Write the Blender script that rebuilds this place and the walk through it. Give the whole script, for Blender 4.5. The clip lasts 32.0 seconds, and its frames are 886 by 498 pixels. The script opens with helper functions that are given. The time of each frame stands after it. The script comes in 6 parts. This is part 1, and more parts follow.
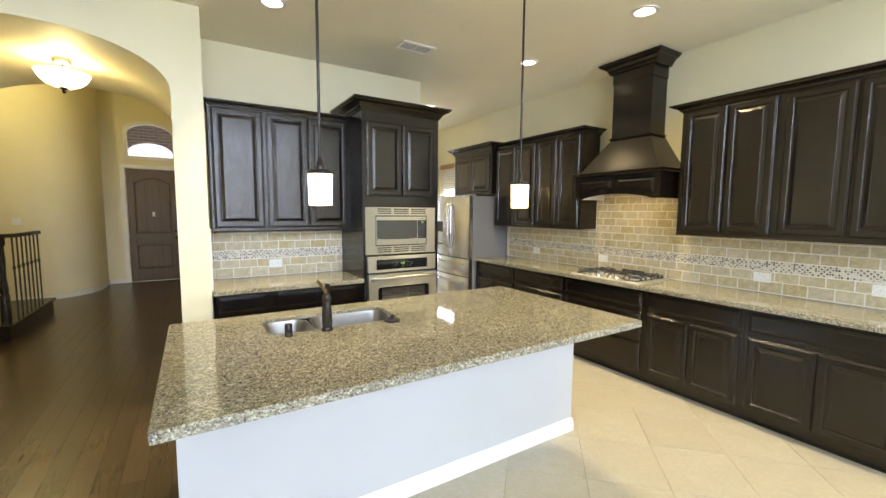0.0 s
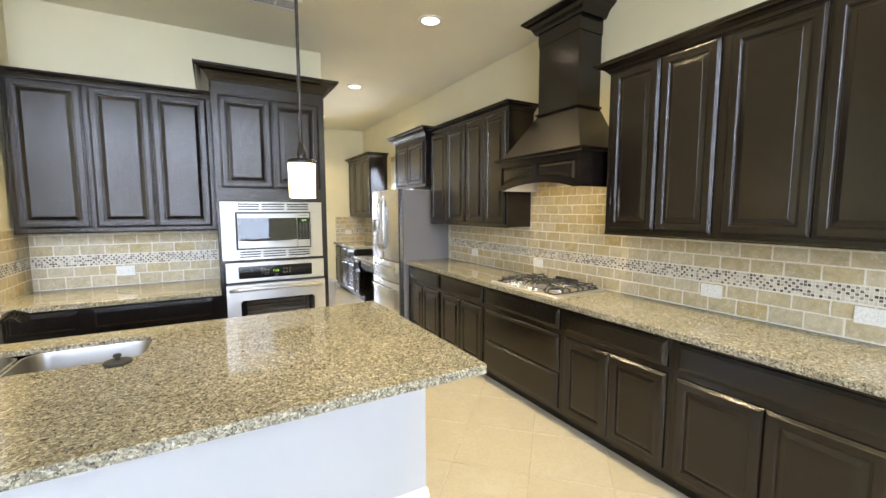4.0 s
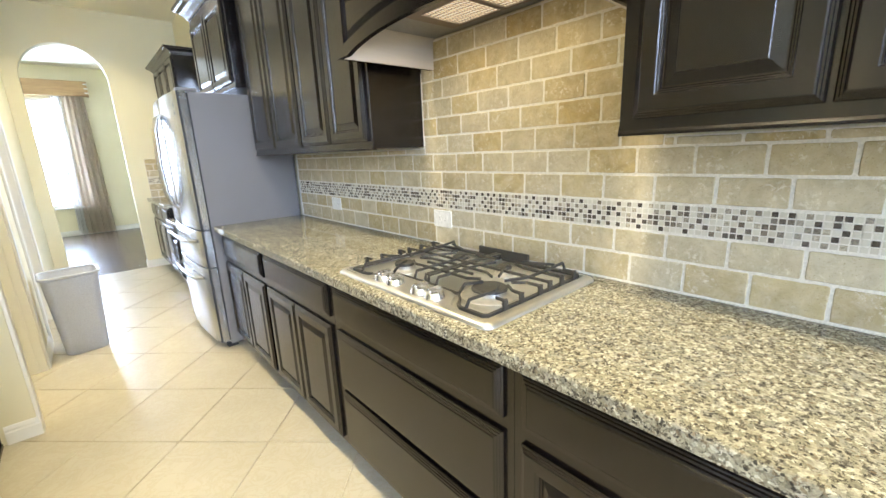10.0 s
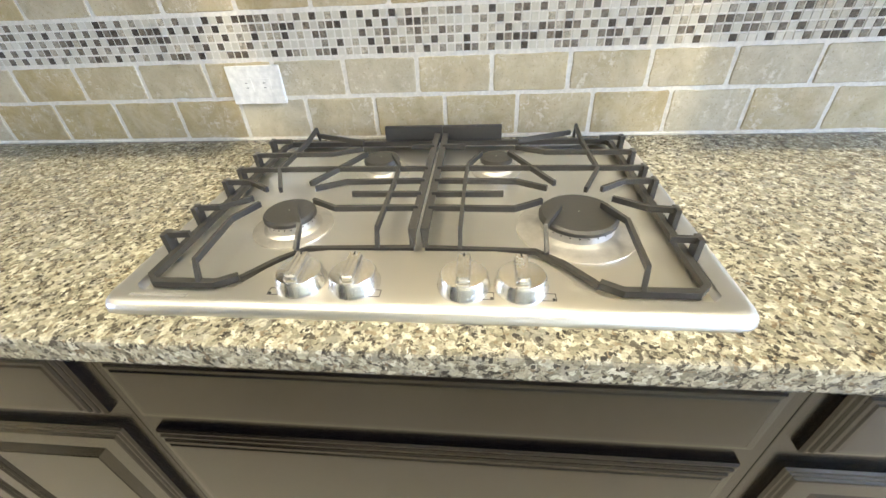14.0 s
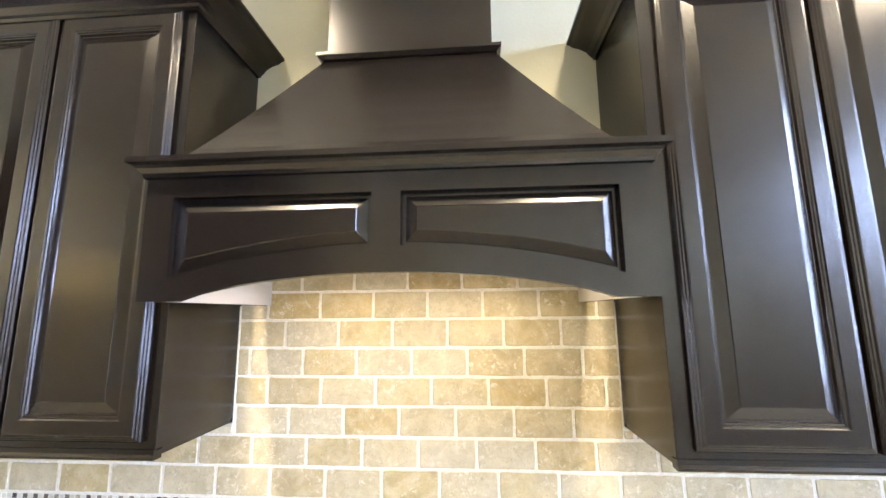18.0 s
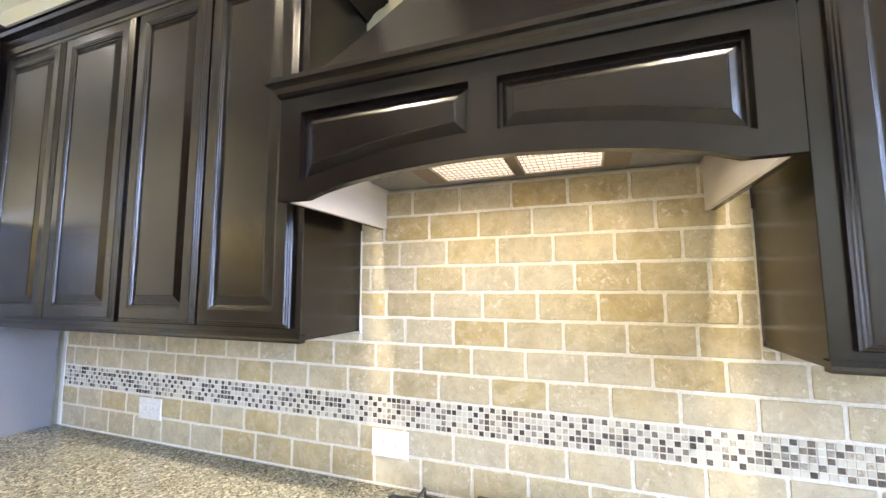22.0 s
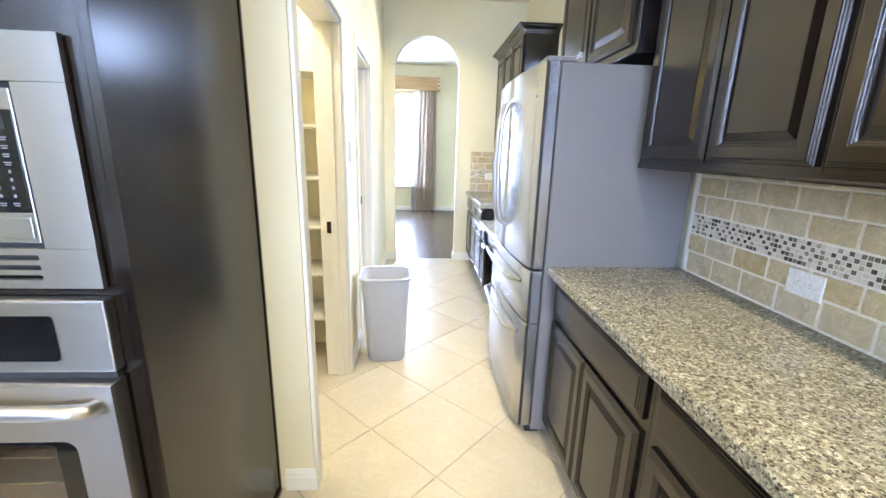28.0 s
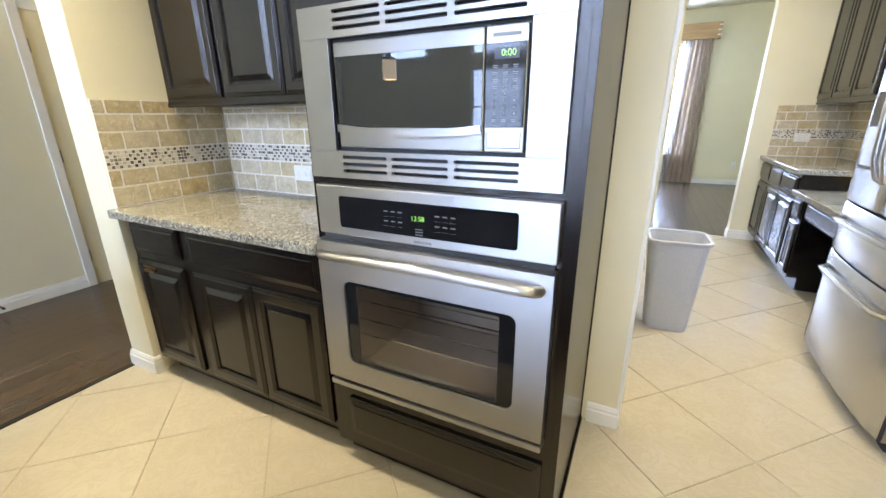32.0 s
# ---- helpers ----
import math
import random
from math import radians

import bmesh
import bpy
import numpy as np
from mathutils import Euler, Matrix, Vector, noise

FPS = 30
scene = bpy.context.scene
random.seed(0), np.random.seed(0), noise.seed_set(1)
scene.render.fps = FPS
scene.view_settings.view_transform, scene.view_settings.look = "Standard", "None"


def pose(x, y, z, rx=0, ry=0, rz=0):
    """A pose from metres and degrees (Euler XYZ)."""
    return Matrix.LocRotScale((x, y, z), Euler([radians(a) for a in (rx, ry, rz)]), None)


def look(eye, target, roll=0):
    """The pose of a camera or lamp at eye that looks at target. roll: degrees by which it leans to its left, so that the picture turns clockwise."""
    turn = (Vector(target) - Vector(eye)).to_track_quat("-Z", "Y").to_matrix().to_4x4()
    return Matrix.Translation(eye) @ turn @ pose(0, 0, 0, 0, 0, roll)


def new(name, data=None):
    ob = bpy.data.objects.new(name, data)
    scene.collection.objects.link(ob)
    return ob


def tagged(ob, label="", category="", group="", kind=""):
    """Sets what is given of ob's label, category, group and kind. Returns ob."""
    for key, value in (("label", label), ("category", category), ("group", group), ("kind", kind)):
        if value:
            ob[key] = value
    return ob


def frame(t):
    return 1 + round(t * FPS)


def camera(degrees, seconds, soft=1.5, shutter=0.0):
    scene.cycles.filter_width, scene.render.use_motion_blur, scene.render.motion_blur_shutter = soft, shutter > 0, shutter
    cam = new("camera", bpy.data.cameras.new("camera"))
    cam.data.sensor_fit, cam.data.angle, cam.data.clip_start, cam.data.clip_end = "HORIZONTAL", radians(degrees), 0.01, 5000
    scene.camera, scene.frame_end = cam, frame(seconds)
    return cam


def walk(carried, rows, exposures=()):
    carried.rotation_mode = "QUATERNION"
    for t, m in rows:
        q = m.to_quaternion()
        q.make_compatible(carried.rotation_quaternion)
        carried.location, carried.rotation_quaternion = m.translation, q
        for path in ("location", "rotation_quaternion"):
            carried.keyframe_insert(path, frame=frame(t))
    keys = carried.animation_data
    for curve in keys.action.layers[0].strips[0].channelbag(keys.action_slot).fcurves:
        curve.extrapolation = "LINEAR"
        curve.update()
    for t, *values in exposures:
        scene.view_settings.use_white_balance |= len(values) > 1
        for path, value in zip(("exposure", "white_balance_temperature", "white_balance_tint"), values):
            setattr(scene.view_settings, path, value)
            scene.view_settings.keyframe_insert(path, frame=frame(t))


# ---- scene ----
cam = camera(95.3, 32.0)
EXPOSURES = [(0.0, -0.62, 7210, 22), (2.5, -0.76, 7120, 23), (4.5, -0.47, 6990, 24), (6.0, -0.37, 6760, 23), (9.0, -0.21, 6270, 21), (11.0, -0.22, 6160, 22), (13.0, -0.22, 5830, 24), (16.0, -0.12, 5860, 26), (17.0, 0.19, 5840, 29), (19.0, 0.67, 5740, 30), (21.0, 0.57, 5740, 29), (23.0, 0.14, 5660, 28), (24.0, 0.07, 5690, 27), (25.0, -0.3, 5790, 24), (26.0, 0.0, 5650, 26), (29.0, -0.13, 5800, 26), (32.0, -0.51, 5950, 27)]
PATH = [
    (0, (0.1, 0.286, 1.567), (1.149, 1.979, 1.383), 0.4),
    (0.5, (0.225, 0.327, 1.572), (1.298, 2.004, 1.383), 0.2),
    (1, (0.375, 0.399, 1.572), (1.482, 2.053, 1.377), 0.1),
    (1.5, (0.5, 0.427, 1.561), (1.637, 2.06, 1.363), -0.1),
    (2, (0.685, 0.373, 1.569), (1.839, 1.995, 1.37), -0.2),
    (2.5, (0.851, 0.323, 1.58), (2.005, 1.944, 1.376), -0.3),
    (4.5, (1.579, 0.44, 1.536), (2.506, 2.201, 1.337), -0.3),
    (4.6, (1.593, 0.448, 1.539), (2.512, 2.212, 1.337), -0.4),
    (5, (1.733, 0.454, 1.529), (2.585, 2.25, 1.305), -0.5),
    (5.5, (1.919, 0.543, 1.517), (2.675, 2.378, 1.27), -1.1),
    (6, (2, 0.671, 1.532), (2.706, 2.523, 1.265), -1.3),
    (6.5, (2.2, 0.762, 1.533), (2.846, 2.634, 1.253), -1.7),
    (7, (2.372, 0.829, 1.54), (3.02, 2.698, 1.252), -1.8),
    (7.5, (2.516, 0.926, 1.509), (3.213, 2.777, 1.211), -1.8),
    (8, (2.559, 1.099, 1.463), (3.387, 2.893, 1.153), -1.5),
    (8.5, (2.638, 1.271, 1.431), (3.601, 2.991, 1.097), -1.4),
    (9, (2.722, 1.434, 1.406), (3.801, 3.077, 1.041), -1.7),
    (9.5, (2.818, 1.613, 1.396), (4.005, 3.17, 0.99), -1.9),
    (10, (2.859, 1.831, 1.356), (4.144, 3.289, 0.884), -2.4),
    (10.5, (2.878, 2.077, 1.37), (4.266, 3.401, 0.805), -3.1),
    (11, (2.947, 2.29, 1.333), (4.428, 3.465, 0.678), -4),
    (11.5, (3.069, 2.486, 1.298), (4.624, 3.481, 0.529), -4.9),
    (12, (3.109, 2.605, 1.279), (4.719, 3.401, 0.4), -5.1),
    (12.5, (3.158, 2.664, 1.26), (4.788, 3.273, 0.274), -5.2),
    (13, (3.211, 2.676, 1.243), (4.831, 3.14, 0.166), -5.7),
    (13.5, (3.225, 2.736, 1.229), (4.839, 3.033, 0.085), -4.5),
    (15.5, (3.215, 2.778, 1.442), (4.906, 2.75, 0.375), 0.7),
    (16, (3.148, 2.753, 1.487), (4.984, 2.747, 0.695), 0.5),
    (16.3, (3.1, 2.754, 1.499), (5.017, 2.756, 0.93), 0.3),
    (16.5, (3.085, 2.755, 1.534), (5.027, 2.776, 1.054), 0.1),
    (17, (3.048, 2.734, 1.614), (5.034, 2.795, 1.388), -0.2),
    (17.5, (3.003, 2.709, 1.65), (4.999, 2.819, 1.709), -0.3),
    (18, (2.966, 2.685, 1.682), (4.936, 2.835, 1.992), -0.5),
    (18.5, (2.919, 2.684, 1.707), (4.84, 2.843, 2.24), -0.7),
    (19, (2.891, 2.674, 1.729), (4.744, 2.845, 2.461), -0.7),
    (19.5, (2.868, 2.666, 1.734), (4.663, 2.85, 2.598), -0.7),
    (20, (2.88, 2.672, 1.703), (4.65, 2.903, 2.605), -0.4),
    (20.5, (2.924, 2.671, 1.622), (4.712, 3.015, 2.449), 0.2),
    (21, (2.946, 2.662, 1.568), (4.772, 3.14, 2.231), 0.5),
    (21.5, (2.955, 2.661, 1.528), (4.805, 3.264, 1.99), 0.7),
    (22, (2.974, 2.664, 1.514), (4.842, 3.352, 1.709), -0.1),
    (22.5, (2.984, 2.659, 1.475), (4.83, 3.428, 1.478), -0.1),
    (23, (2.983, 2.671, 1.462), (4.789, 3.517, 1.31), 0.2),
    (23.5, (2.961, 2.708, 1.458), (4.693, 3.68, 1.219), 0.7),
    (24, (2.935, 2.739, 1.462), (4.513, 3.93, 1.16), 0.7),
    (24.5, (2.92, 2.763, 1.477), (4.316, 4.153, 1.134), 0.9),
    (25, (2.916, 2.806, 1.473), (4.104, 4.376, 1.12), 1.2),
    (25.5, (2.881, 2.927, 1.46), (3.866, 4.63, 1.099), 1.3),
    (26, (2.843, 3.09, 1.46), (3.659, 4.878, 1.087), 1.4),
    (26.5, (2.838, 3.174, 1.457), (3.489, 5.023, 1.063), 1.6),
    (28.5, (2.916, 3.181, 1.421), (2.853, 5.114, 0.912), 1.3),
    (29, (2.912, 3.166, 1.414), (2.657, 5.077, 0.882), 1),
    (29.5, (2.864, 3.145, 1.408), (2.403, 5.013, 0.86), 0.4),
    (30, (2.804, 3.1, 1.42), (2.174, 4.916, 0.867), 0.2),
    (30.5, (2.671, 3.049, 1.414), (1.912, 4.815, 0.86), -0.1),
    (31, (2.578, 3.018, 1.407), (1.737, 4.744, 0.849), -0.3),
    (31.5, (2.512, 2.992, 1.382), (1.65, 4.701, 0.802), -0.3),
    (32, (2.45, 3.006, 1.317), (1.6, 4.707, 0.696), -0.4),
]
walk(cam, [(t, look(eye, target, roll)) for t, eye, target, roll in PATH], EXPOSURES)


# ==== world, sun, exposure ====
world = bpy.data.worlds.new("world")
scene.world = world
world.use_nodes = True
wn = world.node_tree.nodes
sky = wn.new("ShaderNodeTexSky")
sky.sky_type, sky.sun_disc = "NISHITA", False
sky.sun_elevation, sky.sun_rotation = radians(40), radians(150)
wn["Background"].inputs["Strength"].default_value = 0.12
world.node_tree.links.new(sky.outputs["Color"], wn["Background"].inputs["Color"])
sun = new("sun", bpy.data.lights.new("sun", "SUN"))
sun.data.energy, sun.data.angle, sun.data.color = 2.0, radians(0.5), (1.0, 0.95, 0.86)
sun.matrix_world = look((6, -10, 14), (0, 0, 0))

WARM = (1.0, 0.905, 0.52)
HALLWARM = (1.0, 0.93, 0.42)
DAY = (0.57, 0.775, 1.0)
WINDOWS_LOW, WINDOWS_HIGH = (-0.9, 0.65, 2.2), (-3.4, -0.9, 0.65, 2.2)


def area_lamp(name, m, w, h, watts, colour, spread=180):
    lamp = bpy.data.lights.new(name, "AREA")
    lamp.shape, lamp.size, lamp.size_y, lamp.energy, lamp.color, lamp.spread = "RECTANGLE", w, h, watts, colour, radians(spread)
    ob = new(name, lamp)
    ob.matrix_world = m
    return ob


# daylight through the windows of the living room, the dining room and the foyer
for wx in WINDOWS_LOW:
    area_lamp("window_daylight", look((wx, -4.72, 1.55), (wx, 0, 1.3)), 1.3, 1.7, 125, DAY)
for wx in WINDOWS_HIGH:
    area_lamp("window_daylight", look((wx, -4.72, 3.65), (wx, 0, 3.1)), 1.3, 1.9, 200, DAY)
area_lamp("window_daylight", look((2.2, 12.90, 1.6), (2.6, 8, 0.8)), 1.3, 2.0, 420, DAY)
area_lamp("window_daylight", look((4.27, 6.47, 1.7), (3, 6.42, 1.2)), 0.8, 1.2, 85, DAY)
# recessed lamps, hall light, hood lamps
CANS = [(3.10, 0.90), (3.10, 2.23), (3.10, 3.49), (3.10, 5.55), (3.10, 7.42), (0.67, 3.62)]
for cx, cy in CANS:
    lamp = area_lamp("recessed_lamp", pose(cx, cy, 3.085), 0.13, 0.13, 32 if cx < 1 else (23 if cy > 5 else 30), WARM, 78 if cx < 1 else 126)
    lamp.data.shape = "DISK"
for hy in (2.66, 3.02):
    area_lamp("hood_lamp", pose(3.88, hy, 1.815), 0.10, 0.08, 1.35, (1.0, 0.86, 0.46), 160)

# pendant lamps over the island, open at the bottom
for px in (0.594, 1.784):
    lamp = area_lamp("pendant_bulb", pose(px, 2.130, 1.602), 0.09, 0.09, 3.6, (1.0, 0.84, 0.44), 165)
    lamp.data.shape = "DISK"

# bulbs: over the hall light's bowl, in the pantry; unseen fill lamps added in foyer and laundry
for nm, at, watts in (("hall_bulb", (-0.75, 4.83, 2.70), 34), ("foyer_fill", (-2.2, 8.3, 3.6), 85), ("pantry_bulb", (1.85, 4.98, 2.8), 75), ("laundry_fill", (1.65, 7.2, 2.8), 45)):
    bulb = new(nm, bpy.data.lights.new(nm, "POINT"))
    bulb.data.energy, bulb.data.color, bulb.data.shadow_soft_size = watts, (1.0, 0.96, 0.66) if nm in ("pantry_bulb", "laundry_fill") else HALLWARM, 0.06
    bulb.location = at


# ==== materials ====
def shader(name, colour=(0.5, 0.5, 0.5), rough=0.5, metal=0.0):
    m = bpy.data.materials.new(name)
    m.use_nodes = True
    b = m.node_tree.nodes["Principled BSDF"]
    b.inputs["Base Color"].default_value = (*colour, 1)
    b.inputs["Roughness"].default_value, b.inputs["Metallic"].default_value = rough, metal
    return m, m.node_tree, b


def node(nt, kind, **values):
    n = nt.nodes.new("ShaderNode" + kind)
    for key, value in values.items():
        n.inputs[key.replace("_", " ")].default_value = value
    return n


def place_of(nt, scale=(1, 1, 1)):
    """World position, stretched by scale."""
    g, v = node(nt, "NewGeometry"), node(nt, "VectorMath")
    v.operation = "MULTIPLY"
    v.inputs[1].default_value = scale
    nt.links.new(g.outputs["Position"], v.inputs[0])
    return v.outputs[0]


def noise_at(nt, at, scale, detail=4.0, rough=0.55, warp=0.0):
    n = node(nt, "TexNoise", Scale=scale, Detail=detail, Roughness=rough, Distortion=warp)
    nt.links.new(at, n.inputs["Vector"])
    return n.outputs["Fac"]


def ramp(nt, fac, stops, constant=False):
    r = node(nt, "ValToRGB")
    r.color_ramp.interpolation = "CONSTANT" if constant else "LINEAR"
    while len(r.color_ramp.elements) < len(stops):
        r.color_ramp.elements.new(0.5)
    for e, (at, colour) in zip(r.color_ramp.elements, stops):
        e.position, e.color = at, (*colour, 1)
    nt.links.new(fac, r.inputs["Fac"])
    return r.outputs["Color"]


def mixed(nt, fac, a, b, how="MIX"):
    m = node(nt, "Mix")
    m.data_type, m.blend_type = "RGBA", how
    for socket, value in ((m.inputs[0], fac), (m.inputs[6], a), (m.inputs[7], b)):
        if isinstance(value, (int, float)):
            socket.default_value = value
        elif isinstance(value, tuple):
            socket.default_value = (*value, 1)
        else:
            nt.links.new(value, socket)
    return m.outputs[2]


def spread(nt, fac, low, high):
    r = node(nt, "MapRange")
    r.inputs["To Min"].default_value, r.inputs["To Max"].default_value = low, high
    nt.links.new(fac, r.inputs["Value"])
    return r.outputs[0]


def relief(nt, b, height, strength, depth=0.001):
    n = node(nt, "Bump", Strength=strength, Distance=depth)
    nt.links.new(height, n.inputs["Height"])
    nt.links.new(n.outputs["Normal"], b.inputs["Normal"])


def paint(name, colour, rough=0.6, peel=0.35, size=90):
    m, nt, b = shader(name, colour, rough)
    at = place_of(nt)
    tint = ramp(nt, noise_at(nt, at, 1.1, 3), [(0.3, tuple(c * 0.95 for c in colour)), (0.7, tuple(min(1, c * 1.03) for c in colour))])
    nt.links.new(tint, b.inputs["Base Color"])
    relief(nt, b, noise_at(nt, at, size, 3), peel, 0.002)
    return m


def stained(name, dark, light, grain, rough=0.3):
    m, nt, b = shader(name, dark, rough)
    at = place_of(nt, grain)
    fine = noise_at(nt, at, 1.0, 6, 0.6, 0.15)
    broad = noise_at(nt, place_of(nt), 2.3, 3)
    c = mixed(nt, spread(nt, broad, 0.1, 0.5), ramp(nt, fine, [(0.3, dark), (0.75, light)]), tuple((d + l) / 2 for d, l in zip(dark, light)))
    nt.links.new(c, b.inputs["Base Color"])
    nt.links.new(spread(nt, broad, rough - 0.02, rough + 0.02), b.inputs["Roughness"])
    return m


def granite_mat():
    m, nt, b = shader("granite", rough=0.10)
    at = place_of(nt)
    warp = node(nt, "TexNoise", Scale=120.0, Detail=3.0, Roughness=0.6)
    nt.links.new(at, warp.inputs["Vector"])
    off = node(nt, "VectorMath")
    off.operation = "MULTIPLY_ADD"
    off.inputs[1].default_value = (0.009, 0.009, 0.009)
    nt.links.new(warp.outputs["Color"], off.inputs[0])
    nt.links.new(at, off.inputs[2])

    def grains(scale):
        v = node(nt, "TexVoronoi", Scale=scale)
        nt.links.new(off.outputs[0], v.inputs["Vector"])
        sep = node(nt, "SeparateColor")
        nt.links.new(v.outputs["Color"], sep.inputs[0])
        return sep.outputs[0], sep.outputs[1]

    g1, g2 = grains(142.0)
    s1, s2 = grains(230.0)
    chips = ramp(nt, g1, [(0.0, (0.170, 0.156, 0.117)), (0.22, (0.230, 0.212, 0.157)), (0.5, (0.300, 0.279, 0.208)), (0.78, (0.39, 0.367, 0.283)), (1.0, (0.53, 0.507, 0.415))])
    fine = ramp(nt, noise_at(nt, at, 260, 4, 0.65), [(0.34, (0.74, 0.73, 0.71)), (0.66, (1.20, 1.20, 1.19))])
    c = mixed(nt, 1.0, chips, fine, "MULTIPLY")
    smoke = ramp(nt, noise_at(nt, at, 38, 3, 0.5), [(0.52, (0, 0, 0)), (0.64, (0.5, 0.5, 0.5))])
    c = mixed(nt, smoke, c, (0.21, 0.205, 0.185))
    gaps = ramp(nt, noise_at(nt, off.outputs[0], 104, 5, 0.68, 0.6), [(0.540, (0, 0, 0)), (0.580, (0.84, 0.84, 0.84))])
    c = mixed(nt, gaps, c, (0.045, 0.038, 0.030))
    dark = ramp(nt, s1, [(0.055, (0.9, 0.9, 0.9)), (0.075, (0, 0, 0))])
    c = mixed(nt, dark, c, (0.030, 0.027, 0.024))
    brown = ramp(nt, s2, [(0.93, (0, 0, 0)), (0.95, (0.7, 0.7, 0.7))])
    c = mixed(nt, brown, c, (0.17, 0.125, 0.075))
    drift = ramp(nt, noise_at(nt, at, 5, 3), [(0.35, (0.92, 0.91, 0.89)), (0.65, (1.05, 1.05, 1.05))])
    nt.links.new(mixed(nt, 1.0, c, drift, "MULTIPLY"), b.inputs["Base Color"])
    nt.links.new(spread(nt, noise_at(nt, at, 40, 2), 0.03, 0.075), b.inputs["Roughness"])
    return m


def travertine_mat():
    m, nt, b = shader("travertine", rough=0.55)
    at = place_of(nt)
    r = node(nt, "ObjectInfo")
    shift = node(nt, "VectorMath")
    shift.operation = "ADD"
    nt.links.new(at, shift.inputs[0])
    nt.links.new(r.outputs["Random"], shift.inputs[1])
    at = shift.outputs[0]
    hue = ramp(nt, r.outputs["Random"], [(0.0, (0.53, 0.45, 0.30)), (0.16, (0.475, 0.372, 0.185)), (0.32, (0.525, 0.46, 0.325)), (0.46, (0.55, 0.47, 0.31)), (0.58, (0.50, 0.40, 0.21)), (0.67, (0.45, 0.335, 0.145)), (0.76, (0.505, 0.435, 0.295)), (0.90, (0.485, 0.387, 0.212)), (1.0, (0.55, 0.475, 0.325))])
    cloud = ramp(nt, noise_at(nt, at, 16, 5, 0.6, 0.8), [(0.3, (0.80, 0.78, 0.74)), (0.7, (1.14, 1.14, 1.14))])
    c = mixed(nt, 1.0, hue, cloud, "MULTIPLY")
    fills = ramp(nt, noise_at(nt, at, 60, 7, 0.78, 0.5), [(0.53, (0, 0, 0)), (0.62, (1, 1, 1))])
    zone = ramp(nt, noise_at(nt, at, 14, 3), [(0.44, (0.05, 0.05, 0.05)), (0.60, (0.75, 0.75, 0.75))])
    c = mixed(nt, mixed(nt, 1.0, fills, zone, "MULTIPLY"), c, (0.79, 0.735, 0.61))
    veil = ramp(nt, noise_at(nt, at, 23, 6, 0.7, 0.6), [(0.44, (0, 0, 0)), (0.70, (0.4, 0.4, 0.4))])
    c = mixed(nt, veil, c, (0.70, 0.63, 0.47))
    pits = ramp(nt, noise_at(nt, at, 210, 4, 0.7), [(0.30, (0.68, 0.62, 0.52)), (0.42, (1, 1, 1))])
    c = mixed(nt, 1.0, c, pits, "MULTIPLY")
    nt.links.new(c, b.inputs["Base Color"])
    relief(nt, b, noise_at(nt, at, 60, 6, 0.65, 1.0), 0.35, 0.002)
    return m


def mosaic_mat(name, island, stops, low, high):
    m, nt, b = shader(name, rough=0.18)
    r = node(nt, "NewGeometry") if island else node(nt, "ObjectInfo")
    rnd = r.outputs["Random Per Island"] if island else r.outputs["Random"]
    fleck = ramp(nt, noise_at(nt, place_of(nt), 170, 5, 0.65, 0.8), [(0.36, (low, low, low)), (0.66, (high, high, high))])
    nt.links.new(mixed(nt, 1.0, ramp(nt, rnd, stops, True), fleck, "MULTIPLY"), b.inputs["Base Color"])
    return m


CREAMS = [(0.0, (0.67, 0.625, 0.52)), (0.45, (0.62, 0.57, 0.465)), (0.8, (0.70, 0.655, 0.555))]
STONES = [(0.0, (0.082, 0.066, 0.052)), (0.24, (0.13, 0.106, 0.082)), (0.46, (0.20, 0.165, 0.125)), (0.68, (0.31, 0.27, 0.21)), (0.87, (0.45, 0.39, 0.29))]


def floor_tile_mat():
    m, nt, b = shader("floor_tile", rough=0.33)
    at = place_of(nt)
    r = node(nt, "ObjectInfo")
    hue = ramp(nt, r.outputs["Random"], [(0.0, (0.450, 0.402, 0.305)), (0.5, (0.478, 0.435, 0.342)), (1.0, (0.464, 0.42, 0.325))])
    cloud = ramp(nt, noise_at(nt, at, 5, 4, 0.55, 0.3), [(0.3, (0.945, 0.935, 0.92)), (0.7, (1.035, 1.035, 1.035))])
    c = mixed(nt, 1.0, hue, cloud, "MULTIPLY")
    veins = ramp(nt, noise_at(nt, at, 9, 6, 0.7, 1.6), [(0.44, (0, 0, 0)), (0.50, (0.42, 0.42, 0.42)), (0.56, (0, 0, 0))])
    c = mixed(nt, veins, c, (0.40, 0.335, 0.215))
    nt.links.new(c, b.inputs["Base Color"])
    nt.links.new(spread(nt, noise_at(nt, at, 4, 2), 0.28, 0.34), b.inputs["Roughness"])
    relief(nt, b, noise_at(nt, at, 45, 3), 0.05, 0.001)
    return m


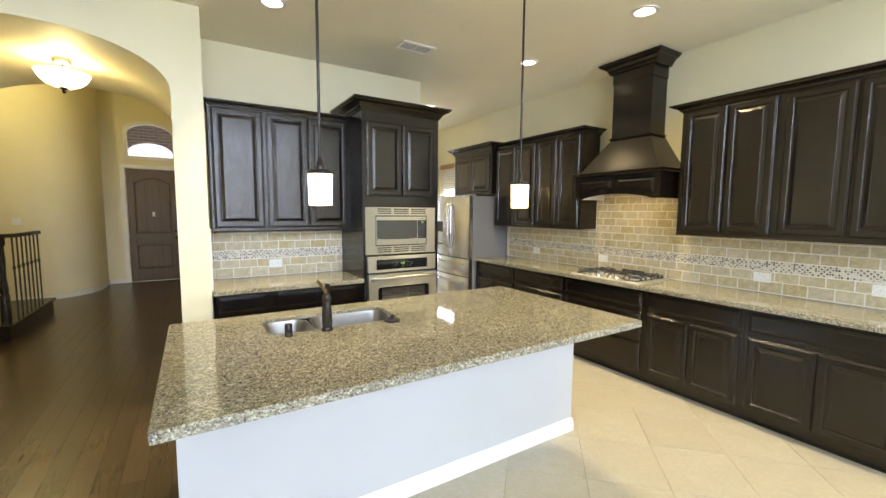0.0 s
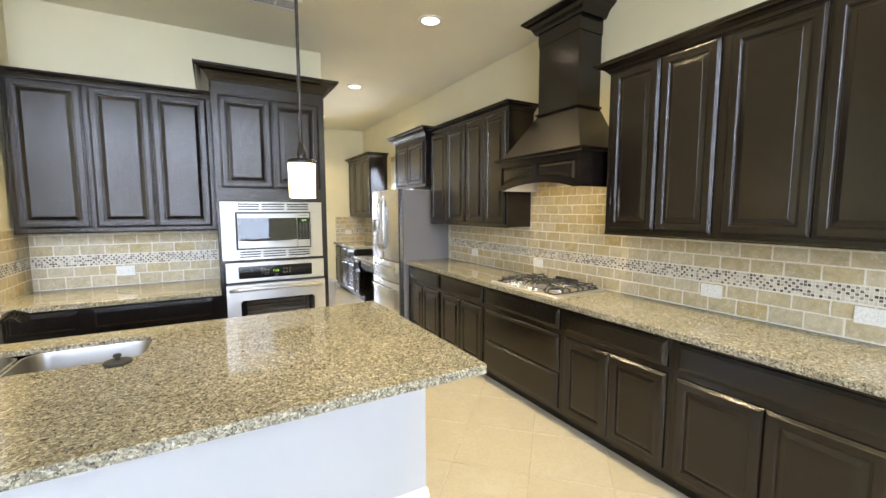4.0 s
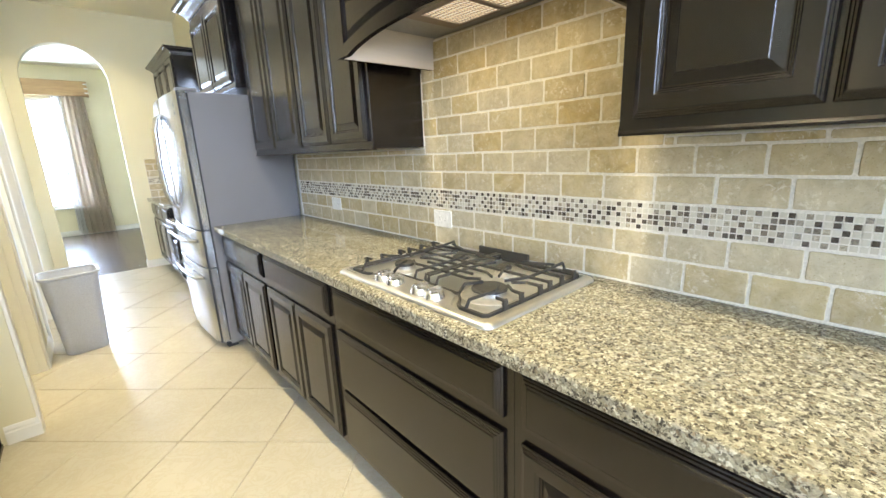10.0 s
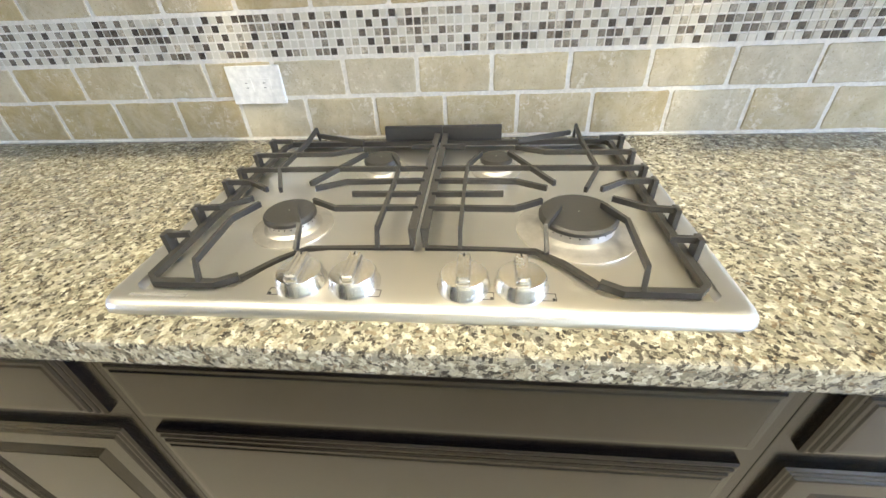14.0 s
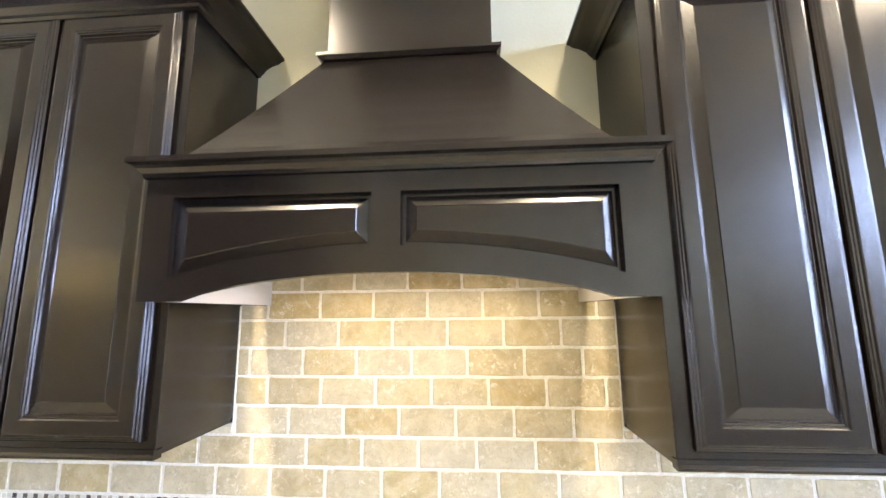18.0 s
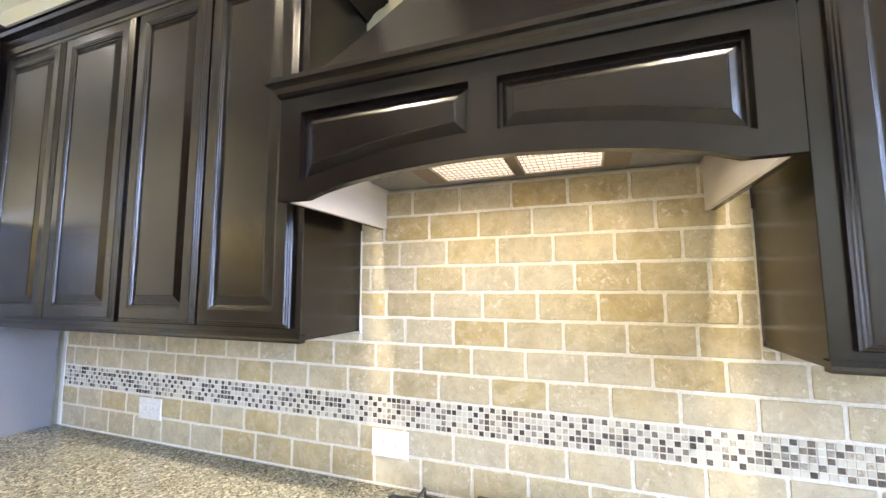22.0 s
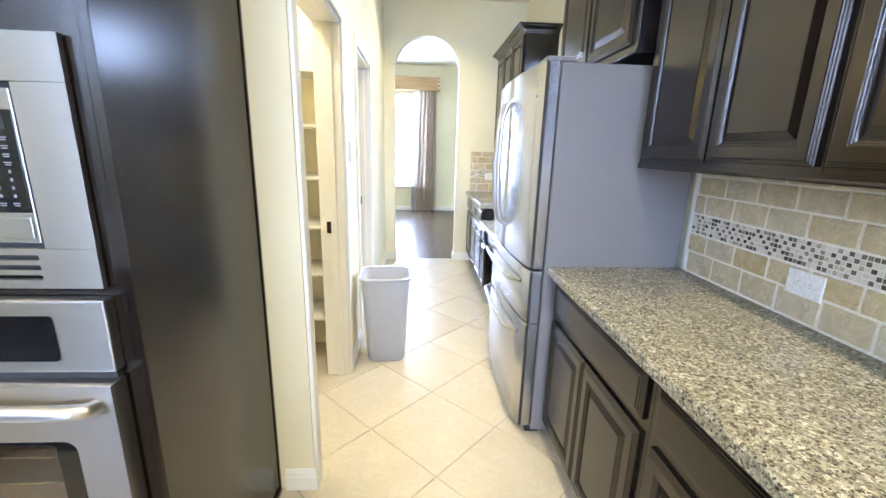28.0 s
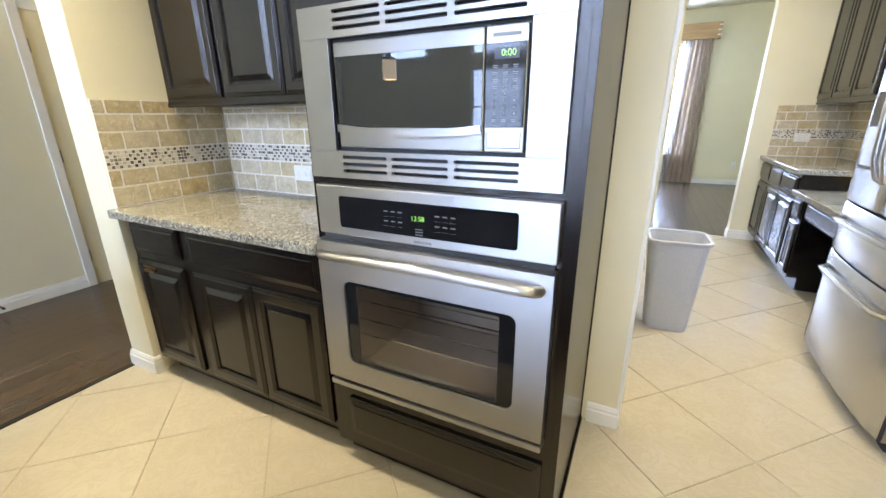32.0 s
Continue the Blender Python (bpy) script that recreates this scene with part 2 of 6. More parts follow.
def plank_mat(name, random_from_island):
    m, nt, b = shader(name, rough=0.22)
    at = place_of(nt, (26, 2.2, 26))
    r = node(nt, "NewGeometry") if random_from_island else node(nt, "ObjectInfo")
    rnd = r.outputs["Random Per Island"] if random_from_island else r.outputs["Random"]
    hue = ramp(nt, rnd, [(0.0, (0.056, 0.035, 0.0190)), (0.5, (0.066, 0.042, 0.0235)), (1.0, (0.078, 0.050, 0.0285))])
    grain = ramp(nt, noise_at(nt, at, 3.0, 6, 0.6, 0.8), [(0.3, (0.86, 0.86, 0.86)), (0.7, (1.12, 1.11, 1.10))])
    nt.links.new(mixed(nt, 1.0, hue, grain, "MULTIPLY"), b.inputs["Base Color"])
    nt.links.new(spread(nt, noise_at(nt, place_of(nt), 3, 2), 0.23, 0.27), b.inputs["Roughness"])
    relief(nt, b, noise_at(nt, at, 4.0, 5), 0.015, 0.0004)
    return m


def brushed(name, colour, rough, grain, turn=0.25, streak=0.7):
    """Brushed metal: the gloss is drawn out across the brushing."""
    m, nt, b = shader(name, colour, rough, 1.0)
    n = noise_at(nt, place_of(nt, tuple(g * 0.3 for g in grain)), 1.0, 2)
    nt.links.new(spread(nt, n, rough - 0.006, rough + 0.006), b.inputs["Roughness"])
    t = node(nt, "Tangent")
    t.direction_type, t.axis = "RADIAL", "Z"
    b.inputs["Anisotropic"].default_value, b.inputs["Anisotropic Rotation"].default_value = streak, turn
    nt.links.new(t.outputs[0], b.inputs["Tangent"])
    return m


def mottled(name, colour, rough, metal=0.0, size=30, depth=0.1):
    m, nt, b = shader(name, colour, rough, metal)
    n = noise_at(nt, place_of(nt), size, 4)
    nt.links.new(ramp(nt, n, [(0.3, tuple(c * 0.85 for c in colour)), (0.7, tuple(min(1, c * 1.1) for c in colour))]), b.inputs["Base Color"])
    nt.links.new(spread(nt, n, max(0.02, rough - 0.06), rough + 0.08), b.inputs["Roughness"])
    relief(nt, b, n, depth, 0.001)
    return m


def glowing(name, colour, strength):
    m, nt, b = shader(name, colour, 0.4)
    b.inputs["Emission Color"].default_value = (*colour, 1)
    b.inputs["Emission Strength"].default_value = strength
    return m


WALL = paint("wall_paint", (0.765, 0.70, 0.490))
CEIL = paint("ceiling_paint", (0.89, 0.835, 0.67), 0.7, 0.4, 70)
TRIM = paint("white_trim_paint", (0.78, 0.76, 0.70), 0.35, 0.05, 60)
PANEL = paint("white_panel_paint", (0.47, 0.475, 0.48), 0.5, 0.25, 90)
DOORWHITE = paint("cream_door_paint", (0.70, 0.64, 0.50), 0.4, 0.05, 60)
CAB = stained("espresso_wood", (0.0054, 0.0036, 0.0028), (0.0070, 0.0046, 0.0036), (38, 38, 3), 0.225)
CAB.node_tree.nodes["Principled BSDF"].inputs["Specular Tint"].default_value = (1.0, 0.945, 0.90, 1.0)
CAB.node_tree.nodes["Principled BSDF"].inputs["Specular IOR Level"].default_value = 0.58
RAW = stained("unfinished_maple", (0.55, 0.49, 0.42), (0.64, 0.585, 0.52), (3, 30, 30), 0.5)
DOORWOOD = stained("walnut_door_wood", (0.085, 0.055, 0.032), (0.17, 0.112, 0.066), (22, 22, 2), 0.45)
RUSTIC = stained("rustic_pine", (0.34, 0.20, 0.085), (0.58, 0.38, 0.18), (3, 24, 24), 0.5)
DARKWOOD = stained("dark_stair_wood", (0.012, 0.009, 0.008), (0.028, 0.02, 0.015), (20, 20, 3), 0.25)
GRANITE, TRAV, FTILE = granite_mat(), travertine_mat(), floor_tile_mat()
GROUT = mottled("pale_grout", (0.78, 0.735, 0.65), 0.8, 0, 120, 0.3)
FGROUT = mottled("tan_floor_grout", (0.42, 0.36, 0.275), 0.85, 0, 120, 0.3)
MOSAIC = {False: mosaic_mat("cream_mosaic_piece", False, CREAMS, 0.94, 1.04), True: mosaic_mat("stone_mosaic_piece", False, STONES, 0.6, 1.55)}
MOSAICS = {False: mosaic_mat("cream_mosaic_pieces", True, CREAMS, 0.94, 1.04), True: mosaic_mat("stone_mosaic_pieces", True, STONES, 0.6, 1.55)}
PLANK, PLANKS = plank_mat("dark_plank", False), plank_mat("dark_planks", True)
STEEL = brushed("brushed_steel", (0.475, 0.461, 0.439), 0.36, (9, 9, 1100), 0.25, 0.9)
STEELV = brushed("brushed_steel_upright", (0.50, 0.495, 0.485), 0.27, (1100, 1100, 9))
KNOBM = mottled("knob_metal", (0.88, 0.87, 0.85), 0.24, 1.0, 40, 0.0)
STEELW = brushed("brushed_steel_well", (0.86, 0.84, 0.79), 0.36, (1100, 9, 9), 0.0, 0.3)
STEELT = brushed("brushed_steel_top", (0.73, 0.715, 0.685), 0.38, (1100, 9, 9), 0.0, 0.3)
SINKSTEEL = brushed("sink_steel", (0.36, 0.35, 0.335), 0.32, (9, 9, 1100), 0.25, 0.5)
CHROME = mottled("polished_chrome", (0.82, 0.81, 0.79), 0.13, 1.0, 40, 0.02)
FSIDE = mottled("grey_appliance_paint", (0.172, 0.162, 0.157), 0.42, 0.0, 220, 0.15)
IRON = mottled("cast_iron", (0.038, 0.036, 0.033), 0.42, 0, 180, 0.3)
GLASSB = mottled("black_glass", (0.010, 0.010, 0.011), 0.02, 0, 10, 0.0)
MWGLASS = shader("screened_black_glass", (0.020, 0.021, 0.022), 0.03)[0]
MWGLASS.node_tree.nodes["Principled BSDF"].inputs["Specular IOR Level"].default_value = 0.9
RUBBER = mottled("black_rubber", (0.02, 0.02, 0.02), 0.7, 0, 90, 0.2)
BRONZE = mottled("oiled_bronze", (0.042, 0.036, 0.033), 0.24, 0.75, 90, 0.06)
BRASS = mottled("aged_brass", (0.25, 0.17, 0.08), 0.35, 1.0, 90, 0.1)
NICKEL = mottled("satin_nickel", (0.34, 0.32, 0.29), 0.3, 1.0, 90, 0.05)
PLASTIC = mottled("white_plastic", (0.82, 0.81, 0.78), 0.35, 0, 90, 0.03)
BIN = mottled("grey_bin_plastic", (0.46, 0.465, 0.48), 0.5, 0, 200, 0.15)
MARK = shader("dark_slot", (0.02, 0.02, 0.02), 0.6)[0]
INK = shader("pale_print", (0.22, 0.22, 0.22), 0.5)[0]
LED = glowing("green_display", (0.32, 0.80, 0.08), 0.17)
SHADE = glowing("lit_opal_glass", (1.0, 0.84, 0.52), 5.5)
BOWL = glowing("lit_alabaster_glass", (1.0, 0.84, 0.54), 9.0)
CANLIT = glowing("lit_lamp_lens", (1.0, 0.90, 0.70), 14.0)
DAYGLOW = glowing("bright_outdoors", (0.90, 0.95, 1.0), 5.0)
CLOTH = mottled("taupe_curtain_cloth", (0.74, 0.65, 0.54), 0.8, 0, 60, 0.2)
cln = CLOTH.node_tree
through_cloth, blend = node(cln, "BsdfTranslucent", Color=(0.70, 0.60, 0.48, 1)), node(cln, "MixShader", Fac=0.35)
cln.links.new(cln.nodes["Principled BSDF"].outputs[0], blend.inputs[1])
cln.links.new(through_cloth.outputs[0], blend.inputs[2])
cln.links.new(blend.outputs[0], cln.nodes["Material Output"].inputs["Surface"])
SHEER = mottled("sheer_white_cloth", (0.75, 0.73, 0.70), 0.8, 0, 260, 0.3)
TRANSOM = glowing("hazy_outdoors", (0.85, 0.90, 1.0), 2.5)
SATIN = mottled("satin_burner_metal", (0.62, 0.60, 0.57), 0.42, 0.9, 60, 0.05)
MESHM = mottled("filter_mesh", (0.55, 0.52, 0.46), 0.35, 0.9, 300, 0.5)
OVENGLASS, ognt, ogb = shader("smoked_oven_glass", (0.86, 0.82, 0.76), 0.03)
ogb.inputs["Transmission Weight"].default_value = 1.0
ogb.inputs["IOR"].default_value = 1.3
CLEAR, clnt, clb = shader("clear_glass", (0.95, 0.96, 0.97), 0.0)
clb.inputs["Transmission Weight"].default_value = 1.0


PORCH, pont, pob = shader("porch_brick", (0.2, 0.15, 0.12), 0.8)
pog, pos, poc, pobr = node(pont, "NewGeometry"), node(pont, "SeparateXYZ"), node(pont, "CombineXYZ"), node(pont, "TexBrick", Scale=1.0)
pobr.inputs["Brick Width"].default_value, pobr.inputs["Row Height"].default_value, pobr.inputs["Mortar Size"].default_value = 0.21, 0.075, 0.008
for slot, c in (("Color1", (0.20, 0.15, 0.13)), ("Color2", (0.13, 0.105, 0.10)), ("Mortar", (0.38, 0.36, 0.34))):
    pobr.inputs[slot].default_value = (*c, 1)
pont.links.new(pog.outputs["Position"], pos.inputs[0])
pont.links.new(pos.outputs["X"], poc.inputs["X"])
pont.links.new(pos.outputs["Z"], poc.inputs["Y"])
pont.links.new(poc.outputs[0], pobr.inputs["Vector"])
pont.links.new(pobr.outputs["Color"], pob.inputs["Base Color"])

# ==== mesh helpers ====
def box(bm, x0, x1, y0, y1, z0, z1, bevel=0.0):
    """A box, with its edges rounded off by bevel."""
    made = bmesh.ops.create_cube(bm, size=1.0)["verts"]
    for v in made:
        v.co = Vector((x0 + (v.co.x + 0.5) * (x1 - x0), y0 + (v.co.y + 0.5) * (y1 - y0), z0 + (v.co.z + 0.5) * (z1 - z0)))
    if bevel:
        edges = list({e for v in made for e in v.link_edges})
        bmesh.ops.bevel(bm, geom=edges, offset=bevel, segments=2, affect="EDGES", profile=0.5)
    return bm


def boxed(*size, bevel=0.002):
    return box(bmesh.new(), *size, bevel=bevel)


def rod(bm, a, b, r, r2=None, n=16):
    """A round bar from a to b."""
    a, b = Vector(a), Vector(b)
    m = Matrix.Translation((a + b) / 2) @ (b - a).to_track_quat("Z", "Y").to_matrix().to_4x4()
    bmesh.ops.create_cone(bm, cap_ends=True, segments=n, radius1=r, radius2=r if r2 is None else r2, depth=(b - a).length, matrix=m)
    return bm


def tube(bm, points, r, n=10, square=None):
    """A bar swept along points: round, or of a flat section (half width, half height)."""
    pts = [Vector(p) for p in points]
    rings = []
    side = Vector((0, 0, 1))
    for i, p in enumerate(pts):
        d = (pts[min(i + 1, len(pts) - 1)] - pts[max(i - 1, 0)]).normalized()
        if abs(d.dot(side)) > 0.95:
            side = Vector((0, 1, 0)) if abs(d.y) < 0.9 else Vector((1, 0, 0))
        u = d.cross(side).normalized()
        w = u.cross(d).normalized()
        if square:
            a, b = square
            ring = [p + u * x + w * y for x, y in ((-a, -b), (a, -b), (a, b), (-a, b))]
        else:
            ring = [p + (u * math.cos(k * math.tau / n) + w * math.sin(k * math.tau / n)) * r for k in range(n)]
        rings.append([bm.verts.new(q) for q in ring])
    for a, b in zip(rings, rings[1:]):
        for k in range(len(a)):
            bm.faces.new((a[k], a[(k + 1) % len(a)], b[(k + 1) % len(a)], b[k]))
    bm.faces.new(rings[0][::-1])
    bm.faces.new(rings[-1])
    return bm


def lathe(bm, profile, at=(0, 0, 0), n=28):
    """Turns (radius, z) pairs round the upright axis through at."""
    rings = []
    for r, z in profile:
        rings.append([bm.verts.new((at[0] + max(r, 1e-4) * math.cos(k * math.tau / n), at[1] + max(r, 1e-4) * math.sin(k * math.tau / n), at[2] + z)) for k in range(n)])
    for a, b in zip(rings, rings[1:]):
        for k in range(n):
            bm.faces.new((a[k], a[(k + 1) % n], b[(k + 1) % n], b[k]))
    return bm


def inset(loop, d):
    """A closed loop of (u, v), moved inwards by d (the loop runs counter-clockwise)."""
    out = []
    for i, p in enumerate(loop):
        a, b = Vector(loop[i - 1]), Vector(loop[(i + 1) % len(loop)])
        p = Vector(p)
        e, f = (p - a).normalized(), (b - p).normalized()
        n1, n2 = Vector((-e.y, e.x)), Vector((-f.y, f.x))
        k = n1 + n2
        out.append(tuple(p + k * (d / max(0.3, 1 + n1.dot(n2)))))
    return out


def carved(bm, loop, steps, y):
    """A plate in the x, z plane whose front steps from ring to ring: steps are (inset, depth towards -y). Its back lies at y."""
    rings = [[bm.verts.new((u, y - d, v)) for u, v in inset(loop, i)] for i, d in steps]
    for a, b in zip(rings, rings[1:]):
        for k in range(len(a)):
            bm.faces.new((a[k], a[(k + 1) % len(a)], b[(k + 1) % len(a)], b[k]))
    bm.faces.new(rings[-1])
    bm.faces.new(rings[0][::-1])
    return bm


def rect(x0, x1, z0, z1):
    return [(x0, z0), (x1, z0), (x1, z1), (x0, z1)]


def round_rect(x0, x1, y0, y1, r, n=5):
    out = []
    for cx, cy, a in ((x1 - r, y0 + r, -90), (x1 - r, y1 - r, 0), (x0 + r, y1 - r, 90), (x0 + r, y0 + r, 180)):
        out += [(cx + r * math.cos(radians(a + 90 * k / n)), cy + r * math.sin(radians(a + 90 * k / n))) for k in range(n + 1)]
    return out


PANEL_STEPS = [(0, 0), (0, 0.009), (0.003, 0.0125), (0.006, 0.0130), (0.008, 0.0155), (0.011, 0.0160), (0.0135, 0.0190), (0.016, 0.0200), (0.046, 0.0200), (0.0485, 0.0175), (0.0510, 0.0172), (0.0530, 0.0145), (0.0555, 0.0142), (0.0580, 0.0095), (0.0610, 0.0095), (0.084, 0.0175), (0.086, 0.0190)]
SLAB_STEPS = [(0, 0), (0, 0.008), (0.003, 0.0115), (0.007, 0.0120), (0.009, 0.0150), (0.014, 0.0155), (0.016, 0.0185), (0.021, 0.0190), (0.024, 0.0208), (0.030, 0.0210)]


def panel_door(x0, x1, z0, z1, y):
    return carved(bmesh.new(), rect(x0, x1, z0, z1), PANEL_STEPS, y)


def slab_front(x0, x1, z0, z1, y):
    return carved(bmesh.new(), rect(x0, x1, z0, z1), SLAB_STEPS, y)


def offset_line(path, d):
    """An open line of (x, y), moved d to its left, with mitred corners."""
    out = []
    for i, p in enumerate(path):
        p = Vector(p)
        dirs = []
        if i:
            dirs.append((p - Vector(path[i - 1])).normalized())
        if i < len(path) - 1:
            dirs.append((Vector(path[i + 1]) - p).normalized())
        ns = [Vector((-e.y, e.x)) for e in dirs]
        k = sum(ns, Vector((0, 0)))
        out.append(p + k * (d / (1 + ns[0].dot(ns[-1])) if len(ns) > 1 else d))
    return out


def sweep(bm, path, profile, z=0.0):
    """A moulding: a closed profile of (out, up) run along an open plan line; out is to the left of the line."""
    rows = [[bm.verts.new((p.x, p.y, z + up)) for p in offset_line(path, out)] for out, up in profile]
    n = len(rows)
    for k in range(n):
        a, b = rows[k], rows[(k + 1) % n]
        for i in range(len(path) - 1):
            bm.faces.new((a[i], a[i + 1], b[i + 1], b[i]))
    for i in (0, len(path) - 1):
        bm.faces.new([row[i] for row in rows])
    bmesh.ops.recalc_face_normals(bm, faces=bm.faces)
    return bm


def sheet(loops, thick, to_world):
    """A slab from an outer loop and holes, all (u, v), thick along w; to_world(u, v, w) gives the point."""
    bm = bmesh.new()
    edges = []
    for loop in loops:
        vs = [bm.verts.new((u, v, 0)) for u, v in loop]
        edges += [bm.edges.new((vs[k], vs[(k + 1) % len(vs)])) for k in range(len(vs))]
    bmesh.ops.triangle_fill(bm, edges=edges, use_beauty=True, use_dissolve=False)
    made = bmesh.ops.extrude_face_region(bm, geom=list(bm.faces))["geom"]
    for v in made:
        if isinstance(v, bmesh.types.BMVert):
            v.co.z += thick
    for v in bm.verts:
        v.co = Vector(to_world(*v.co))
    bmesh.ops.recalc_face_normals(bm, faces=bm.faces)
    return bm


def mesh_of(name, bm, material, smooth=False):
    me = bpy.data.meshes.new(name)
    bm.to_mesh(me)
    bm.free()
    me.materials.append(material)
    if smooth:
        me.polygons.foreach_set("use_smooth", [True] * len(me.polygons))
        me.set_sharp_from_angle(angle=radians(38))
    return me


def part(name, bm, material, parent, label="", smooth=False):
    """Links a bmesh as one mesh object under a thing or a part; its points are in the thing's own space."""
    ob = new(name, mesh_of(name, bm, material, smooth))
    ob.parent = parent
    if label:
        tagged(ob, label)
    return ob


def thing(name, m, label, category, group=""):
    ob = new(name)
    ob.matrix_world = m
    ob.empty_display_size = 0.1
    return tagged(ob, label, category, group)


def lone(name, bm, material, label, category, group="", kind="", smooth=False):
    """A thing of one mesh, its origin moved to its base."""
    xs = [v.co.copy() for v in bm.verts]
    base = Vector(((min(v.x for v in xs) + max(v.x for v in xs)) / 2, (min(v.y for v in xs) + max(v.y for v in xs)) / 2, min(v.z for v in xs)))
    for v in bm.verts:
        v.co -= base
    ob = new(name, mesh_of(name, bm, material, smooth))
    ob.location = base
    return tagged(ob, label, category, group, kind)


def structure(name, bm, material, label, category, smooth=False):
    return tagged(new(name, mesh_of(name, bm, material, smooth)), label, category, "", "structure")


def wall_x(name, x, thick, y0, y1, z1, holes=(), label="cream painted textured plaster wall", z0=-0.06, material=None):
    """A wall whose face lies at x and which is thick towards +x."""
    loops = [rect(y0, y1, z0, z1), *holes]
    return structure(name, sheet(loops, thick, lambda u, v, w: (x + w, u, v)), material or WALL, label, "wall")


def wall_y(name, y, thick, x0, x1, z1, holes=(), label="cream painted textured plaster wall", z0=-0.06, material=None):
    loops = [rect(x0, x1, z0, z1), *holes]
    return structure(name, sheet(loops, thick, lambda u, v, w: (u, y + w, v)), material or WALL, label, "wall")


def arch_hole(u0, u1, spring, top, z0=-0.04, n=18):
    c, r = (u0 + u1) / 2, (u1 - u0) / 2
    return [(u0, z0), (u1, z0)] + [(c + r * math.cos(math.pi * k / n), spring + (top - spring) * math.sin(math.pi * k / n)) for k in range(n + 1)]


# ==== the large structure ====
CEILING, FOYER = 3.10, 4.40
wall_x("wall_east", 4.145, 0.15, -4.75, 8.36, CEILING, [rect(6.02, 6.93, 1.05, 2.44)])
wall_y("wall_niche_back", 4.65, 0.13, 0.21, 2.33, CEILING)
wall_x("wall_pier", 0.0, 0.21, 4.0, 11.15, FOYER)
wall_x("wall_passage", 2.33, 0.142, 4.65, 8.36, CEILING, [rect(4.72, 5.563, -0.04, 2.075), rect(6.10, 6.85, -0.04, 2.075)])
wall_y("wall_arch_north", 8.36, 0.14, 0.21, 5.35, CEILING, [arch_hole(2.60, 3.37, 2.325, 2.71)])
wall_y("wall_pantry_north", 6.00, 0.10, 0.21, 2.33, CEILING)
wall_x("wall_pantry_west", 1.25, 0.10, 4.78, 6.0, CEILING)
wall_x("wall_laundry_west", 0.9, 0.10, 6.1, 8.36, CEILING)
# dining room beyond the north arch
wall_y("wall_dining_north", 12.75, 0.15, 0.45, 5.35, CEILING + 0.1, [rect(1.45, 2.97, 0.57, 2.62)])
wall_x("wall_dining_west", 0.45, 0.15, 8.50, 12.75, CEILING + 0.1)
wall_x("wall_dining_east", 5.20, 0.15, 8.50, 12.75, CEILING + 0.1)
# hall, foyer and living room
VAULT = [(-1.57, -0.04), (0.0, -0.04)] + [(-0.785 + 0.785 * math.cos(math.pi * k / 24), 2.45 + 0.34 * math.sin(math.pi * k / 24)) for k in range(25)]
wall_y("wall_hall_arch", 4.0, 1.75, -1.57, 0.0, FOYER, [inset(VAULT, 0.0005)], "cream plaster wall with a deep vaulted arch")
wall_x("wall_hall_west", -1.72, 0.15, 3.2, 5.75, FOYER, [rect(4.525, 5.285, -0.04, 2.05)])
wall_y("wall_front", 11.15, 0.18, -1.45, 0.21, FOYER, [rect(-1.075, -0.165, -0.04, 2.44), [(-1.02, 2.68), (-0.19, 2.68)] + [(-0.605 + 0.415 * math.cos(math.pi * k / 12), 3.17 + 0.23 * math.sin(math.pi * k / 12)) for k in range(13)]])
curve = [(-1.45, 11.15), (-1.44, 10.75), (-1.47, 10.42), (-1.55, 10.15), (-1.70, 9.93), (-1.92, 9.77), (-2.25, 9.66), (-2.7, 9.62), (-5.4, 9.62)]
bm = bmesh.new()
sweep(bm, curve, [(0, 0), (-0.15, 0), (-0.15, FOYER), (0, FOYER)])
structure("wall_foyer_curved", bm, WALL, "cream plaster wall with a rounded corner", "wall", smooth=True)
wall_x("wall_foyer_west", -5.4, 0.15, 5.75, 9.62, FOYER)
wall_y("wall_foyer_south", 5.60, 0.15, -5.4, -1.72, FOYER)
HIGH = 5.4
wall_y("wall_living_south", -4.75, 0.15, -5.55, 4.145, HIGH, [rect(wx - 0.65, wx + 0.65, 0.70, 2.40) for wx in WINDOWS_LOW] + [rect(wx - 0.65, wx + 0.65, 2.70, 4.60) for wx in WINDOWS_HIGH])
wall_x("wall_living_east", 4.145, 0.15, -4.75, -0.2, HIGH, z0=CEILING + 0.001)
wall_y("wall_living_header", -0.2, 0.15, -1.72, 4.145, HIGH, z0=CEILING + 0.1)
wall_x("wall_living_side_header", -1.87, 0.15, -0.05, 3.2, HIGH, z0=CEILING)
wall_x("wall_living_west", -5.55, 0.15, -4.6, 3.2, HIGH)
wall_y("wall_living_north", 3.2, 0.15, -5.55, -1.72, HIGH)
structure("ceiling_living", boxed(-5.55, 4.295, -4.75, 3.35, HIGH, HIGH + 0.1, bevel=0), CEIL, "cream plaster ceiling of the tall living room", "ceiling")
bm = boxed(-1.72, 4.295, -0.2, 4.0, CEILING, CEILING + 0.1, bevel=0)
box(bm, 0.21, 4.295, 4.0, 8.50, CEILING, CEILING + 0.1)
structure("ceiling", bm, CEIL, "cream painted textured plaster ceiling", "ceiling")
structure("ceiling_dining", boxed(0.45, 5.35, 8.50, 12.9, CEILING + 0.1, CEILING + 0.2, bevel=0), CEIL, "pale plaster dining room ceiling", "ceiling")
